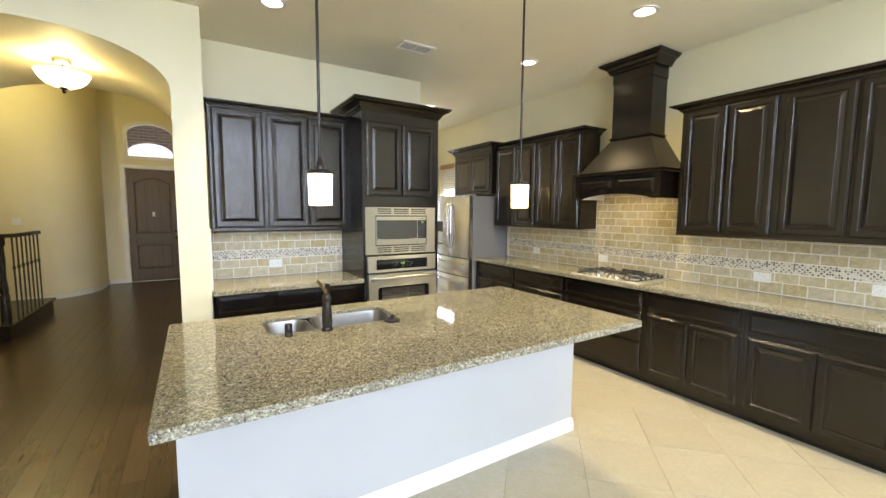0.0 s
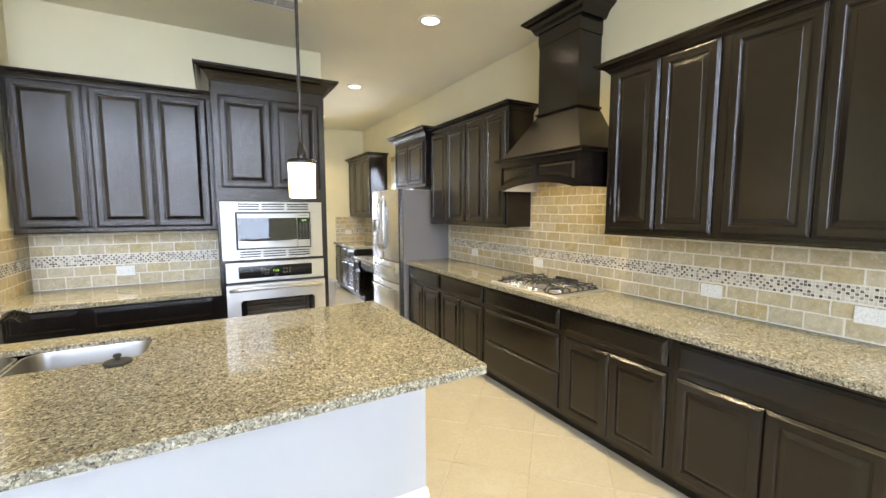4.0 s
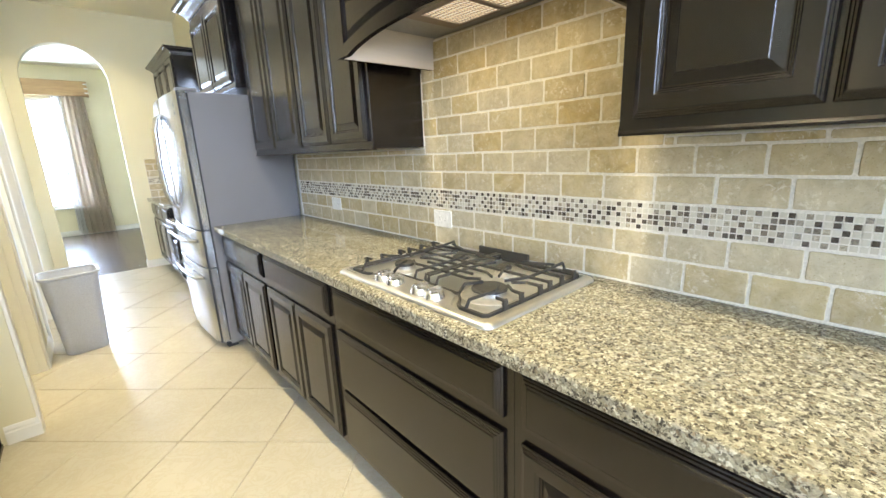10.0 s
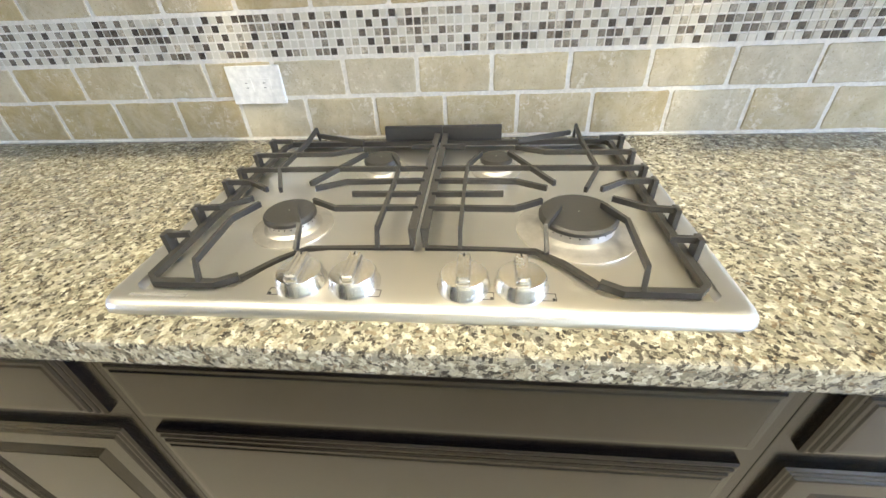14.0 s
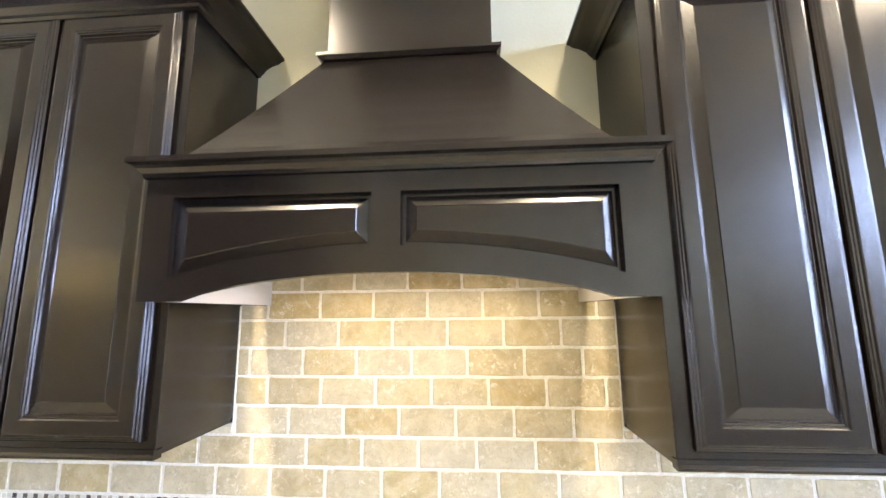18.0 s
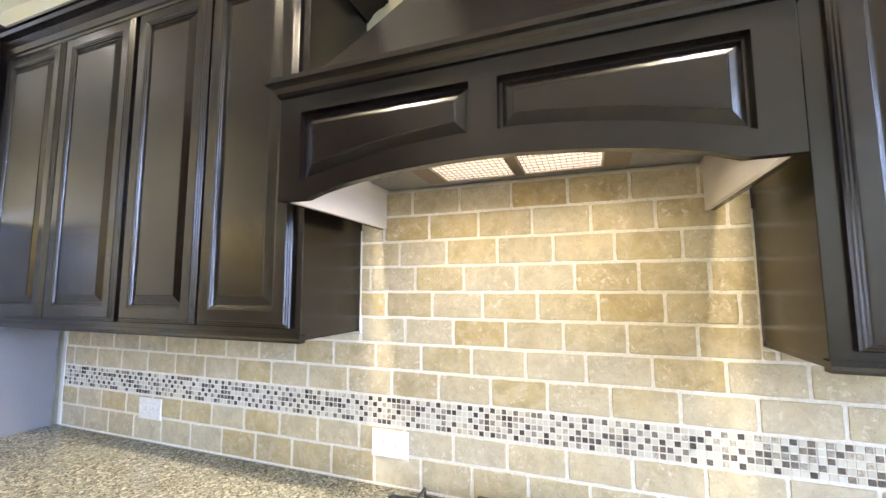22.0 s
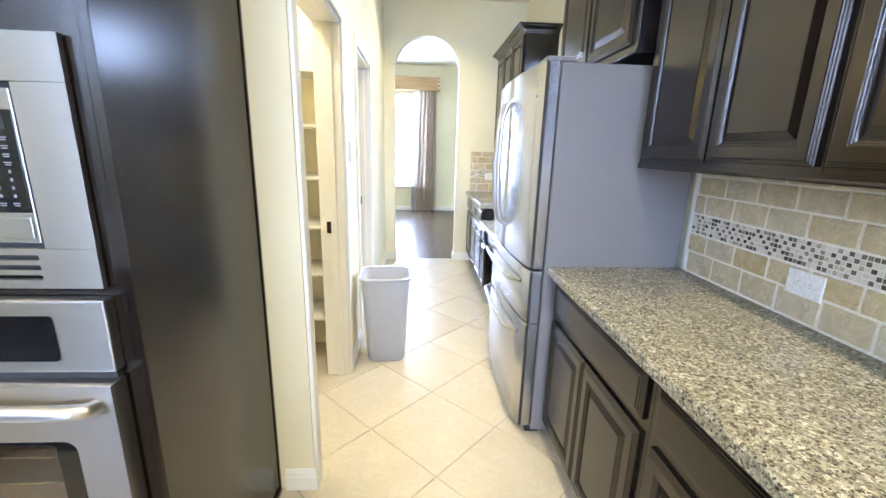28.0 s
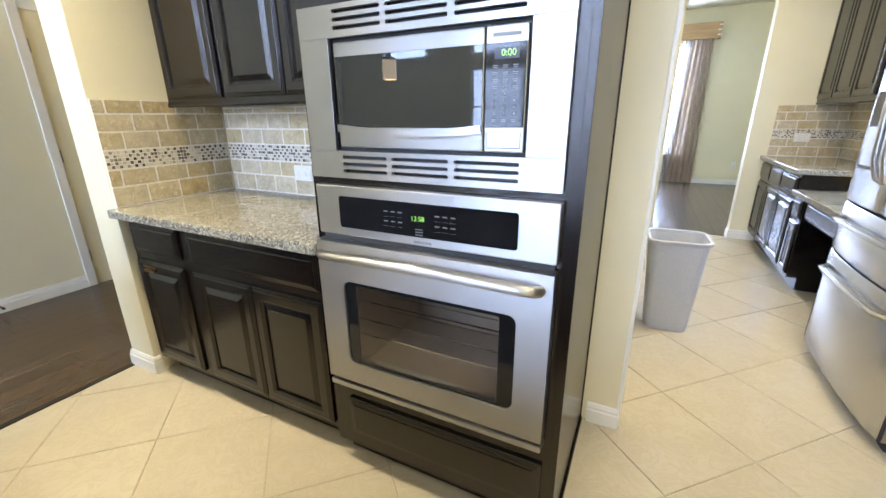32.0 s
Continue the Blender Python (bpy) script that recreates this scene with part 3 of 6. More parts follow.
structure("ceiling_foyer", boxed(-5.55, 0.21, 4.0, 11.33, FOYER, FOYER + 0.1, bevel=0), CEIL, "cream plaster ceiling of the tall foyer", "ceiling")
tagged(new("ground", mesh_of("ground", boxed(-400, 400, -400, 400, -0.40, -0.30, bevel=0), mottled("dry_grass", (0.10, 0.12, 0.05), 0.9, 0, 3, 0.3))), "dry lawn outside the house", "ground", "", "structure")

BASE = [(0, 0), (0.014, 0), (0.014, 0.062), (0.010, 0.070), (0.010, 0.080), (0.005, 0.094), (0, 0.098)]


def baseboard(path):
    return structure("baseboard", sweep(bmesh.new(), path, BASE), TRIM, "white moulded wooden baseboard", "baseboard")


baseboard([(2.472, 4.6575), (2.472, 4.65), (2.352, 4.65)])
baseboard([(2.472, 6.037), (2.472, 5.626)])
baseboard([(2.472, 8.36), (2.472, 6.913)])
baseboard([(2.60, 8.50), (2.60, 8.36), (2.472, 8.36)])
baseboard([(3.60, 8.36), (3.37, 8.36), (3.37, 8.50)])
baseboard([(5.20, 12.75), (0.60, 12.75)])
baseboard([(0.21, 4.03), (0.21, 4.0), (0.0, 4.0), (0.0, 5.75)])
baseboard([(-1.57, 4.462), (-1.57, 3.2), (-1.72, 3.2)])
baseboard([(-1.57, 5.75), (-1.57, 5.35)])
baseboard([(-1.155, 11.15), *[(x, y) for x, y in curve]])
baseboard([(0.0, 11.15), (-0.085, 11.15)])
baseboard([(4.145, -4.6), (4.145, 0.70)])


def casing(name, holder, y0, y1, top, face, sign, depth):
    """White casing and jambs round a doorway in a wall across x; face is the wall's visible side, sign its way out."""
    root = thing(name, pose(face, (y0 + y1) / 2, 0), "white painted door casing with jambs", "door frame")
    tagged(root, kind="structure")
    a, b = y0 - (y0 + y1) / 2, y1 - (y0 + y1) / 2
    for ya, yb in ((a - 0.062, a), (b, b + 0.062)):
        bm = boxed(min(0, sign * 0.016), max(0, sign * 0.016), ya, yb, 0.0, top + 0.062, bevel=0.004)
        part("casing_side", bm, TRIM, root)
    part("casing_head", boxed(min(0, sign * 0.018), max(0, sign * 0.018), a + 0.001, b - 0.001, top, top + 0.062, bevel=0.004), TRIM, root)
    for ya, yb in ((a, a + 0.018), (b - 0.018, b)):
        part("jamb", boxed(min(0, -sign * depth), max(0, -sign * depth), ya, yb, 0, top, bevel=0.002), TRIM, root)
    part("head_jamb", boxed(min(0, -sign * depth), max(0, -sign * depth), a + 0.018, b - 0.018, top - 0.018, top, bevel=0.002), TRIM, root)
    part("door_stop", boxed(-sign * 0.06 - 0.018, -sign * 0.06 + 0.018, b - 0.030, b - 0.018, 0, top - 0.018, bevel=0.002), TRIM, root)
    return root


for nm, ya, yb in (("door_frame_1", 4.72, 5.563), ("door_frame_2", 6.10, 6.85)):
    fr = casing(nm, None, ya, yb, 2.075, 2.472, 1, 0.142)
    half = (yb - ya) / 2
    part("strike_plate", boxed(-0.105, -0.070, half - 0.0215, half - 0.018, 0.93, 1.00, bevel=0.001), BRONZE, fr, "dark bronze strike plate")
    part("strike_lip", boxed(-0.070, -0.055, half - 0.026, half - 0.018, 0.945, 0.985, bevel=0.002), BRONZE, fr, "dark bronze strike plate lip")


# ==== floors ====
def clipped(poly, x0, x1, y0, y1):
    for axis, lim, keep in ((0, x0, 1), (0, x1, -1), (1, y0, 1), (1, y1, -1)):
        out = []
        for i, q in enumerate(poly):
            p = poly[i - 1]
            dp, dq = (p[axis] - lim) * keep, (q[axis] - lim) * keep
            if (dp >= 0) != (dq >= 0):
                s = dp / (dp - dq)
                out.append((p[0] + s * (q[0] - p[0]), p[1] + s * (q[1] - p[1])))
            if dq >= 0:
                out.append(q)
        poly = out
        if len(poly) < 3:
            return []
    return poly


def area_of(poly):
    return abs(sum(a[0] * b[1] - b[0] * a[1] for a, b in zip(poly, poly[1:] + poly[:1]))) / 2


def plate(poly, z0, z1, chamfer=0.0015):
    """A thin flat piece with its top edge eased."""
    cx, cy = sum(p[0] for p in poly) / len(poly), sum(p[1] for p in poly) / len(poly)
    bm = bmesh.new()
    inner = inset([(p[0], p[1]) for p in poly], chamfer)
    rings = [[bm.verts.new((x - cx, y - cy, z)) for x, y in ring] for ring, z in ((poly, z0), (poly, z1 - chamfer), (inner, z1))]
    for a, b in zip(rings, rings[1:]):
        for k in range(len(a)):
            bm.faces.new((a[k], a[(k + 1) % len(a)], b[(k + 1) % len(a)], b[k]))
    bm.faces.new(rings[-1])
    return bm, (cx, cy)


floor = structure("floor", boxed(0.0, 4.145, -4.6, 8.42, -0.06, -0.004, bevel=0), FGROUT, "beige ceramic floor tiles laid on the diagonal", "floor")
hall_floor = structure("floor_hall", boxed(-5.55, 0.0, -4.6, 11.2, -0.06, -0.008, bevel=0), DARKWOOD, "dark stained hardwood plank floor", "floor")
dining_floor = structure("floor_dining", boxed(0.45, 5.35, 8.42, 12.9, -0.06, -0.008, bevel=0), DARKWOOD, "dark stained hardwood plank floor", "floor")
structure("threshold", boxed(-0.022, 0.012, -4.6, 4.0, -0.004, 0.004, bevel=0.002), DARKWOOD, "dark wooden floor edge strip", "trim")
# ==== cabinets ====
EAST = lambda y, x=4.145: pose(x, y, 0, 0, 0, -90)  # the thing's x runs south, its front looks west


def base_cabinet(m, w, doors, drawers, label, group, depth=0.60, height=0.874, kick=0.10):
    """Doors and drawers are (x0, x1, z0, z1) on the front."""
    root = thing("base_cabinet", m, label, "cabinet", group)
    bm = boxed(0, w, -depth, 0, kick, height, bevel=0.0015)
    part("body", bm, CAB, root)
    part("toe_kick", boxed(0.001, w - 0.001, -depth + 0.07, -0.02, 0.0, kick + 0.001, bevel=0.001), CAB, root, "recessed dark toe kick")
    for d in doors:
        part("door", panel_door(*d, -depth - 0.0005), CAB, root)
    for d in drawers:
        part("drawer_front", slab_front(*d, -depth - 0.0005), CAB, root)
    return root


def wall_cabinet(m, w, doors, z0, z1, depth, label, group):
    root = thing("wall_cabinet", m @ pose(0, 0, z0), label, "cabinet", group)
    part("body", boxed(0, w, -depth, 0, 0.018, z1 - z0, bevel=0.0015), CAB, root)
    rail = sweep(bmesh.new(), [(w, -depth), (0, -depth)], [(-0.02, 0), (0.004, 0), (0.006, 0.006), (0.003, 0.012), (0.003, 0.022), (-0.02, 0.022)])
    part("light_rail", rail, CAB, root)
    part("bottom_panel", boxed(0.003, w - 0.003, -depth + 0.021, -0.002, 0.006, 0.018, bevel=0), CAB, root)
    for d in doors:
        part("door", panel_door(d[0], d[1], d[2] - z0, d[3] - z0, -depth - 0.0005), CAB, root)
    return root


CROWN = [(-0.01, 0), (0.006, 0), (0.010, 0.012), (0.016, 0.018), (0.026, 0.040), (0.046, 0.058), (0.068, 0.068), (0.076, 0.080), (0.085, 0.083), (0.085, 0.098), (-0.01, 0.098)]


def crown(path, z, grow=1.0, tall=1.0, label="dark stained wooden crown moulding on the cabinets"):
    prof = [(o * grow if o > 0 else o, u * tall) for o, u in CROWN]
    return tagged(new("crown_moulding", mesh_of("crown_moulding", sweep(bmesh.new(), path, prof, z), CAB)), label, "moulding", "", "structure")


# --- east wall, base units from the fridge southwards ---
RUN = "base cabinets under the long counter"
DRAWER = (0.705, 0.850)
DOORS = (0.125, 0.665)


def pair_unit(y_n, w, label):
    g = 0.028
    h = w / 2
    doors = [(g, h - 0.003, *DOORS), (h + 0.003, w - g, *DOORS)]
    return base_cabinet(EAST(y_n), w, doors, [(g, w - g, *DRAWER)], label, RUN)


pair_unit(4.93, 0.825, "espresso wooden base cabinet beside the fridge")
pair_unit(4.105, 0.805, "espresso wooden base cabinet with one drawer over two doors")
base_cabinet(EAST(3.30), 0.928, [], [(0.028, 0.900, 0.705, 0.850), (0.028, 0.900, 0.405, 0.665), (0.028, 0.900, 0.125, 0.385)], "espresso wooden drawer cabinet under the gas cooktop", RUN)
pair_unit(2.372, 0.778, "espresso wooden base cabinet with one drawer over two doors")
pair_unit(1.594, 0.839, "espresso wooden base cabinet at the end of the counter")

# --- uppers ---
UP = "wall cabinets over the long counter"
Z0, Z1 = 1.372, 2.46
wall_cabinet(EAST(2.296), 0.706, [(0.035, 0.360, 1.410, 2.448), (0.370, 0.694, 1.410, 2.448)], Z0, Z1, 0.30, "espresso wall cabinet with two raised-panel doors beside the hood", UP)
wall_cabinet(EAST(1.59), 0.835, [(0.037, 0.419, 1.410, 2.448), (0.429, 0.812, 1.410, 2.448)], Z0, Z1, 0.30, "espresso wall cabinet with two wide raised-panel doors", UP)
wall_cabinet(EAST(4.90), 0.81, [(0.03, 0.410, 1.410, 2.448), (0.421, 0.796, 1.410, 2.448)], Z0, Z1, 0.30, "espresso wall cabinet with two raised-panel doors beside the fridge", UP)
wall_cabinet(EAST(4.09), 0.71, [(0.012, 0.342, 1.410, 2.448), (0.353, 0.683, 1.410, 2.448)], Z0, Z1, 0.30, "espresso wall cabinet with two raised-panel doors beside the hood", UP)
crown([(4.145, 0.755), (3.845, 0.755), (3.845, 2.296), (4.145, 2.296)], Z1 - 0.010, 1.0, 0.67)
crown([(4.145, 3.38), (3.845, 3.38), (3.845, 4.93)], Z1 - 0.010, 1.0, 0.67)
wall_cabinet(EAST(5.86), 0.95, [(0.035, 0.473, 1.865, 2.39), (0.477, 0.915, 1.865, 2.39)], 1.825, 2.47, 0.37, "deep espresso cabinet over the fridge", UP)
crown([(4.145, 4.91), (3.775, 4.91), (3.775, 5.86), (4.145, 5.86)], 2.455, 1.1, 1.0)
# far desk corner
wall_cabinet(EAST(8.36), 1.27, [(0.03, 0.42, 1.45, 2.448), (0.424, 0.83, 1.45, 2.448), (0.834, 1.24, 1.45, 2.448)], 1.41, Z1, 0.30, "espresso wall cabinet with three doors over the desk corner", "desk cabinets")
crown([(4.145, 7.09), (3.845, 7.09), (3.845, 8.36)], Z1 - 0.010, 1.0, 0.67)
base_cabinet(EAST(8.36), 1.27, [(0.03, 0.42, *DOORS), (0.424, 0.83, *DOORS), (0.834, 1.24, *DOORS)], [(0.03, 0.42, *DRAWER), (0.424, 0.83, *DRAWER), (0.834, 1.24, *DRAWER)], "espresso base cabinet with three drawers and doors", "desk cabinets")
base_cabinet(EAST(7.09), 0.23, [(0.02, 0.21, 0.125, 0.53)], [(0.02, 0.21, 0.56, 0.70)], "narrow espresso desk pedestal with drawer and door", "desk cabinets", height=0.722)
apron = thing("desk_apron", EAST(6.86), "espresso pencil drawer over the desk knee space", "drawer", "desk cabinets")
part("body", boxed(0, 0.95, -0.58, 0, 0.57, 0.722, bevel=0.001), CAB, apron)
part("drawer_front", slab_front(0.03, 0.92, 0.585, 0.705, -0.58), CAB, apron)
part("side_panel", boxed(0.93, 0.95, -0.58, 0, 0, 0.569, bevel=0.001), CAB, apron)


def worktop(name, x0, x1, y0, y1, top, label):
    return lone(name, boxed(x0, x1, y0, y1, top - 0.040, top, bevel=0.006), GRANITE, label, "worktop")


worktop("worktop", 3.50, 4.143, 0.72, 4.942, 0.914, "speckled beige and grey granite counter with polished edge")
worktop("worktop", 3.50, 4.143, 7.06, 8.358, 0.914, "speckled granite counter in the desk corner")
worktop("worktop", 3.50, 4.143, 5.92, 7.058, 0.762, "speckled granite desk top")
worktop("worktop", 0.212, 1.489, 3.962, 4.648, 0.914, "speckled granite counter beside the oven")

# --- niche beside the oven ---
NI = "cabinets beside the oven"
a = base_cabinet(pose(0.235, 4.65, 0), 0.42, [(0.02, 0.385, *DOORS)], [(0.02, 0.385, *DRAWER)], "narrow espresso base cabinet with a loose catch", NI, depth=0.62)
part("catch", boxed(0.10, 0.17, -0.655, -0.640, 0.615, 0.632, bevel=0.004), BRASS, a, "small aged brass catch")
part("catch_plate", boxed(0.085, 0.185, -0.646, -0.640, 0.635, 0.644, bevel=0.002), BRASS, a, "small aged brass plate")
base_cabinet(pose(0.655, 4.65, 0), 0.835, [(0.035, 0.404, *DOORS), (0.410, 0.785, *DOORS)], [(0.035, 0.785, *DRAWER)], "espresso base cabinet with one drawer over two doors", NI, depth=0.62)
wall_cabinet(pose(0.245, 4.65, 0), 0.435, [(0.02, 0.425, 1.410, 2.448)], Z0, Z1, 0.32, "espresso wall cabinet with one raised-panel door", NI)
wall_cabinet(pose(0.68, 4.65, 0), 0.808, [(0.02, 0.392, 1.410, 2.448), (0.397, 0.775, 1.410, 2.448)], Z0, Z1, 0.32, "espresso wall cabinet with two raised-panel doors", NI)
crown([(1.489, 4.33), (0.245, 4.33), (0.245, 4.645)], Z1 - 0.010, 0.4, 0.60)

# --- tall oven cabinet ---
oc = thing("oven_cabinet", pose(1.49, 4.648, 0), "tall espresso cabinet holding microwave and oven", "cabinet")
W = 0.838
part("side_panel", boxed(0, 0.02, -0.655, 0, 0.10, 2.53, bevel=0.001), CAB, oc)
part("side_panel", boxed(W - 0.02, W, -0.655, 0, 0.0, 2.53, bevel=0.001), CAB, oc)
loops = [rect(0.02, W - 0.02, 0.10, 2.53), rect(0.055, 0.765, 1.17, 1.58), rect(0.055, 0.765, 0.42, 1.10)]
part("face_frame", sheet(loops, 0.02, lambda u, v, w: (u, -0.655 + w, v)), CAB, oc)
part("toe_kick", boxed(0.001, W - 0.02, -0.585, -0.02, 0.0, 0.101, bevel=0), CAB, oc, "recessed dark toe kick")
part("back_panel", boxed(0.02, W - 0.02, -0.012, 0, 0.1, 2.53, bevel=0), CAB, oc)
part("top_panel", boxed(0.02, W - 0.02, -0.634, -0.012, 2.51, 2.53, bevel=0), CAB, oc)
part("shelf", boxed(0.02, W - 0.02, -0.634, -0.012, 1.125, 1.145, bevel=0), CAB, oc)
part("shelf", boxed(0.02, W - 0.02, -0.634, -0.012, 0.375, 0.395, bevel=0), CAB, oc)
part("door", panel_door(0.040, 0.414, 1.715, 2.42, -0.6555), CAB, oc)
part("door", panel_door(0.419, 0.790, 1.715, 2.42, -0.6555), CAB, oc)
part("drawer_front", slab_front(0.075, 0.795, 0.165, 0.322, -0.6555), CAB, oc)
part("side_trim", boxed(W, W + 0.004, -0.012, 0, 0, 2.53, bevel=0.001), CAB, oc)
part("side_shoe", boxed(W, W + 0.010, -0.655, -0.012, 0, 0.022, bevel=0.004), CAB, oc)
crown([(2.328, 4.648), (2.328, 3.993), (1.49, 3.993), (1.49, 4.648)], 2.515, 1.25, 1.05, "wide dark crown moulding on the oven cabinet")

# --- hood ---
hood = thing("range_hood", pose(4.145, 2.840, 1.706, 0, 0, -90), "dark espresso wooden range hood with arched valance and tall chimney", "range hood")
HW, HD = 0.470, 0.473
arch = [(-0.395 + 0.79 * k / 20, 0.048 * (1 - ((k - 10) / 10) ** 2) ** 0.8) for k in range(21)]
front_loop = [(-HW, 0.0)] + arch + [(HW, 0.0), (HW, 0.242), (-HW, 0.242)]


def panel_loop(x0, x1):
    n = 8
    return [(x0 + (x1 - x0) * k / n, 0.036 + 0.060 * (1 - ((x0 + (x1 - x0) * k / n) / 0.43) ** 2)) for k in range(n + 1)] + [(x1, 0.197), (x0, 0.197)]


bm = sheet([front_loop, panel_loop(-0.415, -0.030), panel_loop(0.024, 0.413)], 0.02, lambda u, v, w: (u, -HD + w, v))
part("valance", bm, CAB, hood)
for xa, xb in ((-0.415, -0.030), (0.024, 0.413)):
    bm = carved(bmesh.new(), panel_loop(xa, xb), [(-0.004, 0.0), (-0.004, 0.004), (0.008, 0.004), (0.028, 0.012), (0.030, 0.0135)], -HD + 0.0185)
    part("raised_panel", bm, CAB, hood)
for sx in (-1, 1):
    a, b = sorted((sx * HW, sx * (HW - 0.012)))
    part("side_panel", boxed(a, b, -HD + 0.020, 0, 0, 0.242, bevel=0.0008), CAB, hood)
    a, b = sorted((sx * (HW - 0.012), sx * (HW - 0.024)))
    part("side_lining", boxed(a, b, -HD + 0.020, 0, 0.001, 0.235, bevel=0.0008), RAW, hood, "pale unfinished maple lining")
MANTLE = [(-0.03, 0), (0.006, 0), (0.008, 0.008), (0.016, 0.016), (0.018, 0.022), (0.028, 0.025), (0.028, 0.036), (-0.03, 0.036)]
part("mantle_moulding", sweep(bmesh.new(), [(HW, 0), (HW, -HD), (-HW, -HD), (-HW, 0)], MANTLE, 0.236), CAB, hood)
bm = bmesh.new()
rings = []
for s in range(9):
    f = s / 8
    g = f ** 0.92
    hw, dd, z = 0.445 + (0.212 - 0.445) * g, -HD + 0.012 + (HD - 0.012 - 0.245) * g, 0.268 + f * 0.36
    rings.append([bm.verts.new(p) for p in ((-hw, 0, z), (-hw, dd, z), (hw, dd, z), (hw, 0, z))])
for p, q in zip(rings, rings[1:]):
    for k in range(3):
        bm.faces.new((p[k], p[k + 1], q[k + 1], q[k]))
bm.faces.new(rings[-1])
bm.faces.new(rings[0][::-1])
bmesh.ops.recalc_face_normals(bm, faces=bm.faces)
part("sloped_body", bm, CAB, hood)
part("chimney", boxed(-0.212, 0.212, -0.249, 0, 0.62, 1.375, bevel=0.002), CAB, hood)
part("chimney_band", sweep(bmesh.new(), [(0.212, 0), (0.212, -0.245), (-0.212, -0.245), (-0.212, 0)], [(-0.02, 0), (0.012, 0), (0.022, 0.008), (0.022, 0.016), (0.010, 0.020), (0.004, 0.026), (-0.02, 0.026)], 0.618), CAB, hood)
part("chimney_frieze", sweep(bmesh.new(), [(0.212, 0), (0.212, -0.245), (-0.212, -0.245), (-0.212, 0)], [(-0.02, 0), (0.008, 0), (0.008, 0.108), (-0.02, 0.108)], 1.179), CAB, hood)
part("chimney_crown", sweep(bmesh.new(), [(0.243, 0), (0.243, -0.259), (-0.243, -0.259), (-0.243, 0)], [(o * 1.08 if o > 0 else -0.03, u * 1.07) for o, u in CROWN], 1.284), CAB, hood)
part("liner", boxed(-HW + 0.026, HW - 0.026, -HD + 0.022, -0.002, 0.128, 0.145, bevel=0.001), mottled("grey_liner", (0.30, 0.29, 0.285), 0.38, 0.6, 60, 0.05), hood, "grey metal hood liner")
part("vent_insert", boxed(-0.277, 0.277, -0.325, -0.048, 0.1245, 0.1275, bevel=0.001), mottled("bronze_insert", (0.22, 0.17, 0.13), 0.35, 0.5, 60, 0.05), hood, "bronze coloured vent insert")
for xa in (-0.215, 0.012):
    flt = bmesh.new()
    for k in range(15):
        x = xa + 0.2 * k / 14
        box(flt, x - 0.0012, x + 0.0012, -0.263, -0.073, 0.1215, 0.1235)
    for k in range(9):
        y = -0.263 + 0.19 * k / 8
        box(flt, xa, xa + 0.2, y - 0.0012, y + 0.0012, 0.1210, 0.1232)
    f = tagged(part("filter", flt, MESHM, hood, "metal mesh grease filter"), kind="stuff")
    part("filter_light", boxed(xa + 0.004, xa + 0.196, -0.259, -0.077, 0.1237, 0.1243, bevel=0), glowing("hood_lamp_glass", (1.0, 0.86, 0.62), 0.8), f, "lit lamp lens behind the mesh")
# ==== island ====
isl = thing("kitchen_island", pose(1.17, 2.60, 0), "white painted kitchen island base", "kitchen island")
X0, X1, Y0, Y1 = -1.165, 1.195, -0.43, 0.40
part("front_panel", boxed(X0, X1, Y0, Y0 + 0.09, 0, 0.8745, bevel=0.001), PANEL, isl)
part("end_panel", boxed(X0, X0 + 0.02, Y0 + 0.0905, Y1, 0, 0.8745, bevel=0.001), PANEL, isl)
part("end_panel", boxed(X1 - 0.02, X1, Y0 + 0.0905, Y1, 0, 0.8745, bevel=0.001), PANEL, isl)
part("face_frame", boxed(X0 + 0.0205, X1 - 0.0205, Y1 - 0.02, Y1, 0.0, 0.8745, bevel=0.001), CAB, isl, "dark stained cabinet face")
part("baseboard", sweep(bmesh.new(), [(X1, Y1), (X1, Y0), (X0, Y0), (X0, Y1)], BASE), TRIM, isl)
for k in range(3):
    xa = X0 + 0.03 + k * 0.78
    part("door", carved(bmesh.new(), rect(xa, xa + 0.37, *DOORS), [(i, -d) for i, d in PANEL_STEPS], Y1 + 0.0005), CAB, isl, "dark raised-panel door")
    part("door", carved(bmesh.new(), rect(xa + 0.38, xa + 0.75, *DOORS), [(i, -d) for i, d in PANEL_STEPS], Y1 + 0.0005), CAB, isl, "dark raised-panel door")

SINK = round_rect(0.42, 1.17, 2.507, 2.868, 0.085)
bm = bmesh.new()
tops, edges = [], []
for loop, sgn in ((round_rect(-0.04, 2.41, 1.695, 3.03, 0.012, 3), 1), (SINK, -1)):
    ring = inset(loop, 0.005 * sgn)
    r0 = [bm.verts.new((x, y, 0.914)) for x, y in ring]
    r1 = [bm.verts.new((x, y, 0.909)) for x, y in loop]
    r2 = [bm.verts.new((x, y, 0.876 if sgn > 0 else 0.889)) for x, y in loop]
    for p, q in ((r0, r1), (r1, r2)):
        for k in range(len(p)):
            bm.faces.new((p[k], p[(k + 1) % len(p)], q[(k + 1) % len(q)], q[k]))
    for r in (r0, r2):
        edges.append([bm.edges.get((r[k], r[(k + 1) % len(r)])) for k in range(len(r))])
bmesh.ops.triangle_fill(bm, edges=edges[0] + edges[2], use_beauty=True)
bmesh.ops.triangle_fill(bm, edges=edges[1] + edges[3], use_beauty=True)
bmesh.ops.recalc_face_normals(bm, faces=bm.faces)
lone("island_worktop", bm, GRANITE, "large speckled granite island top with sink cutout", "worktop")

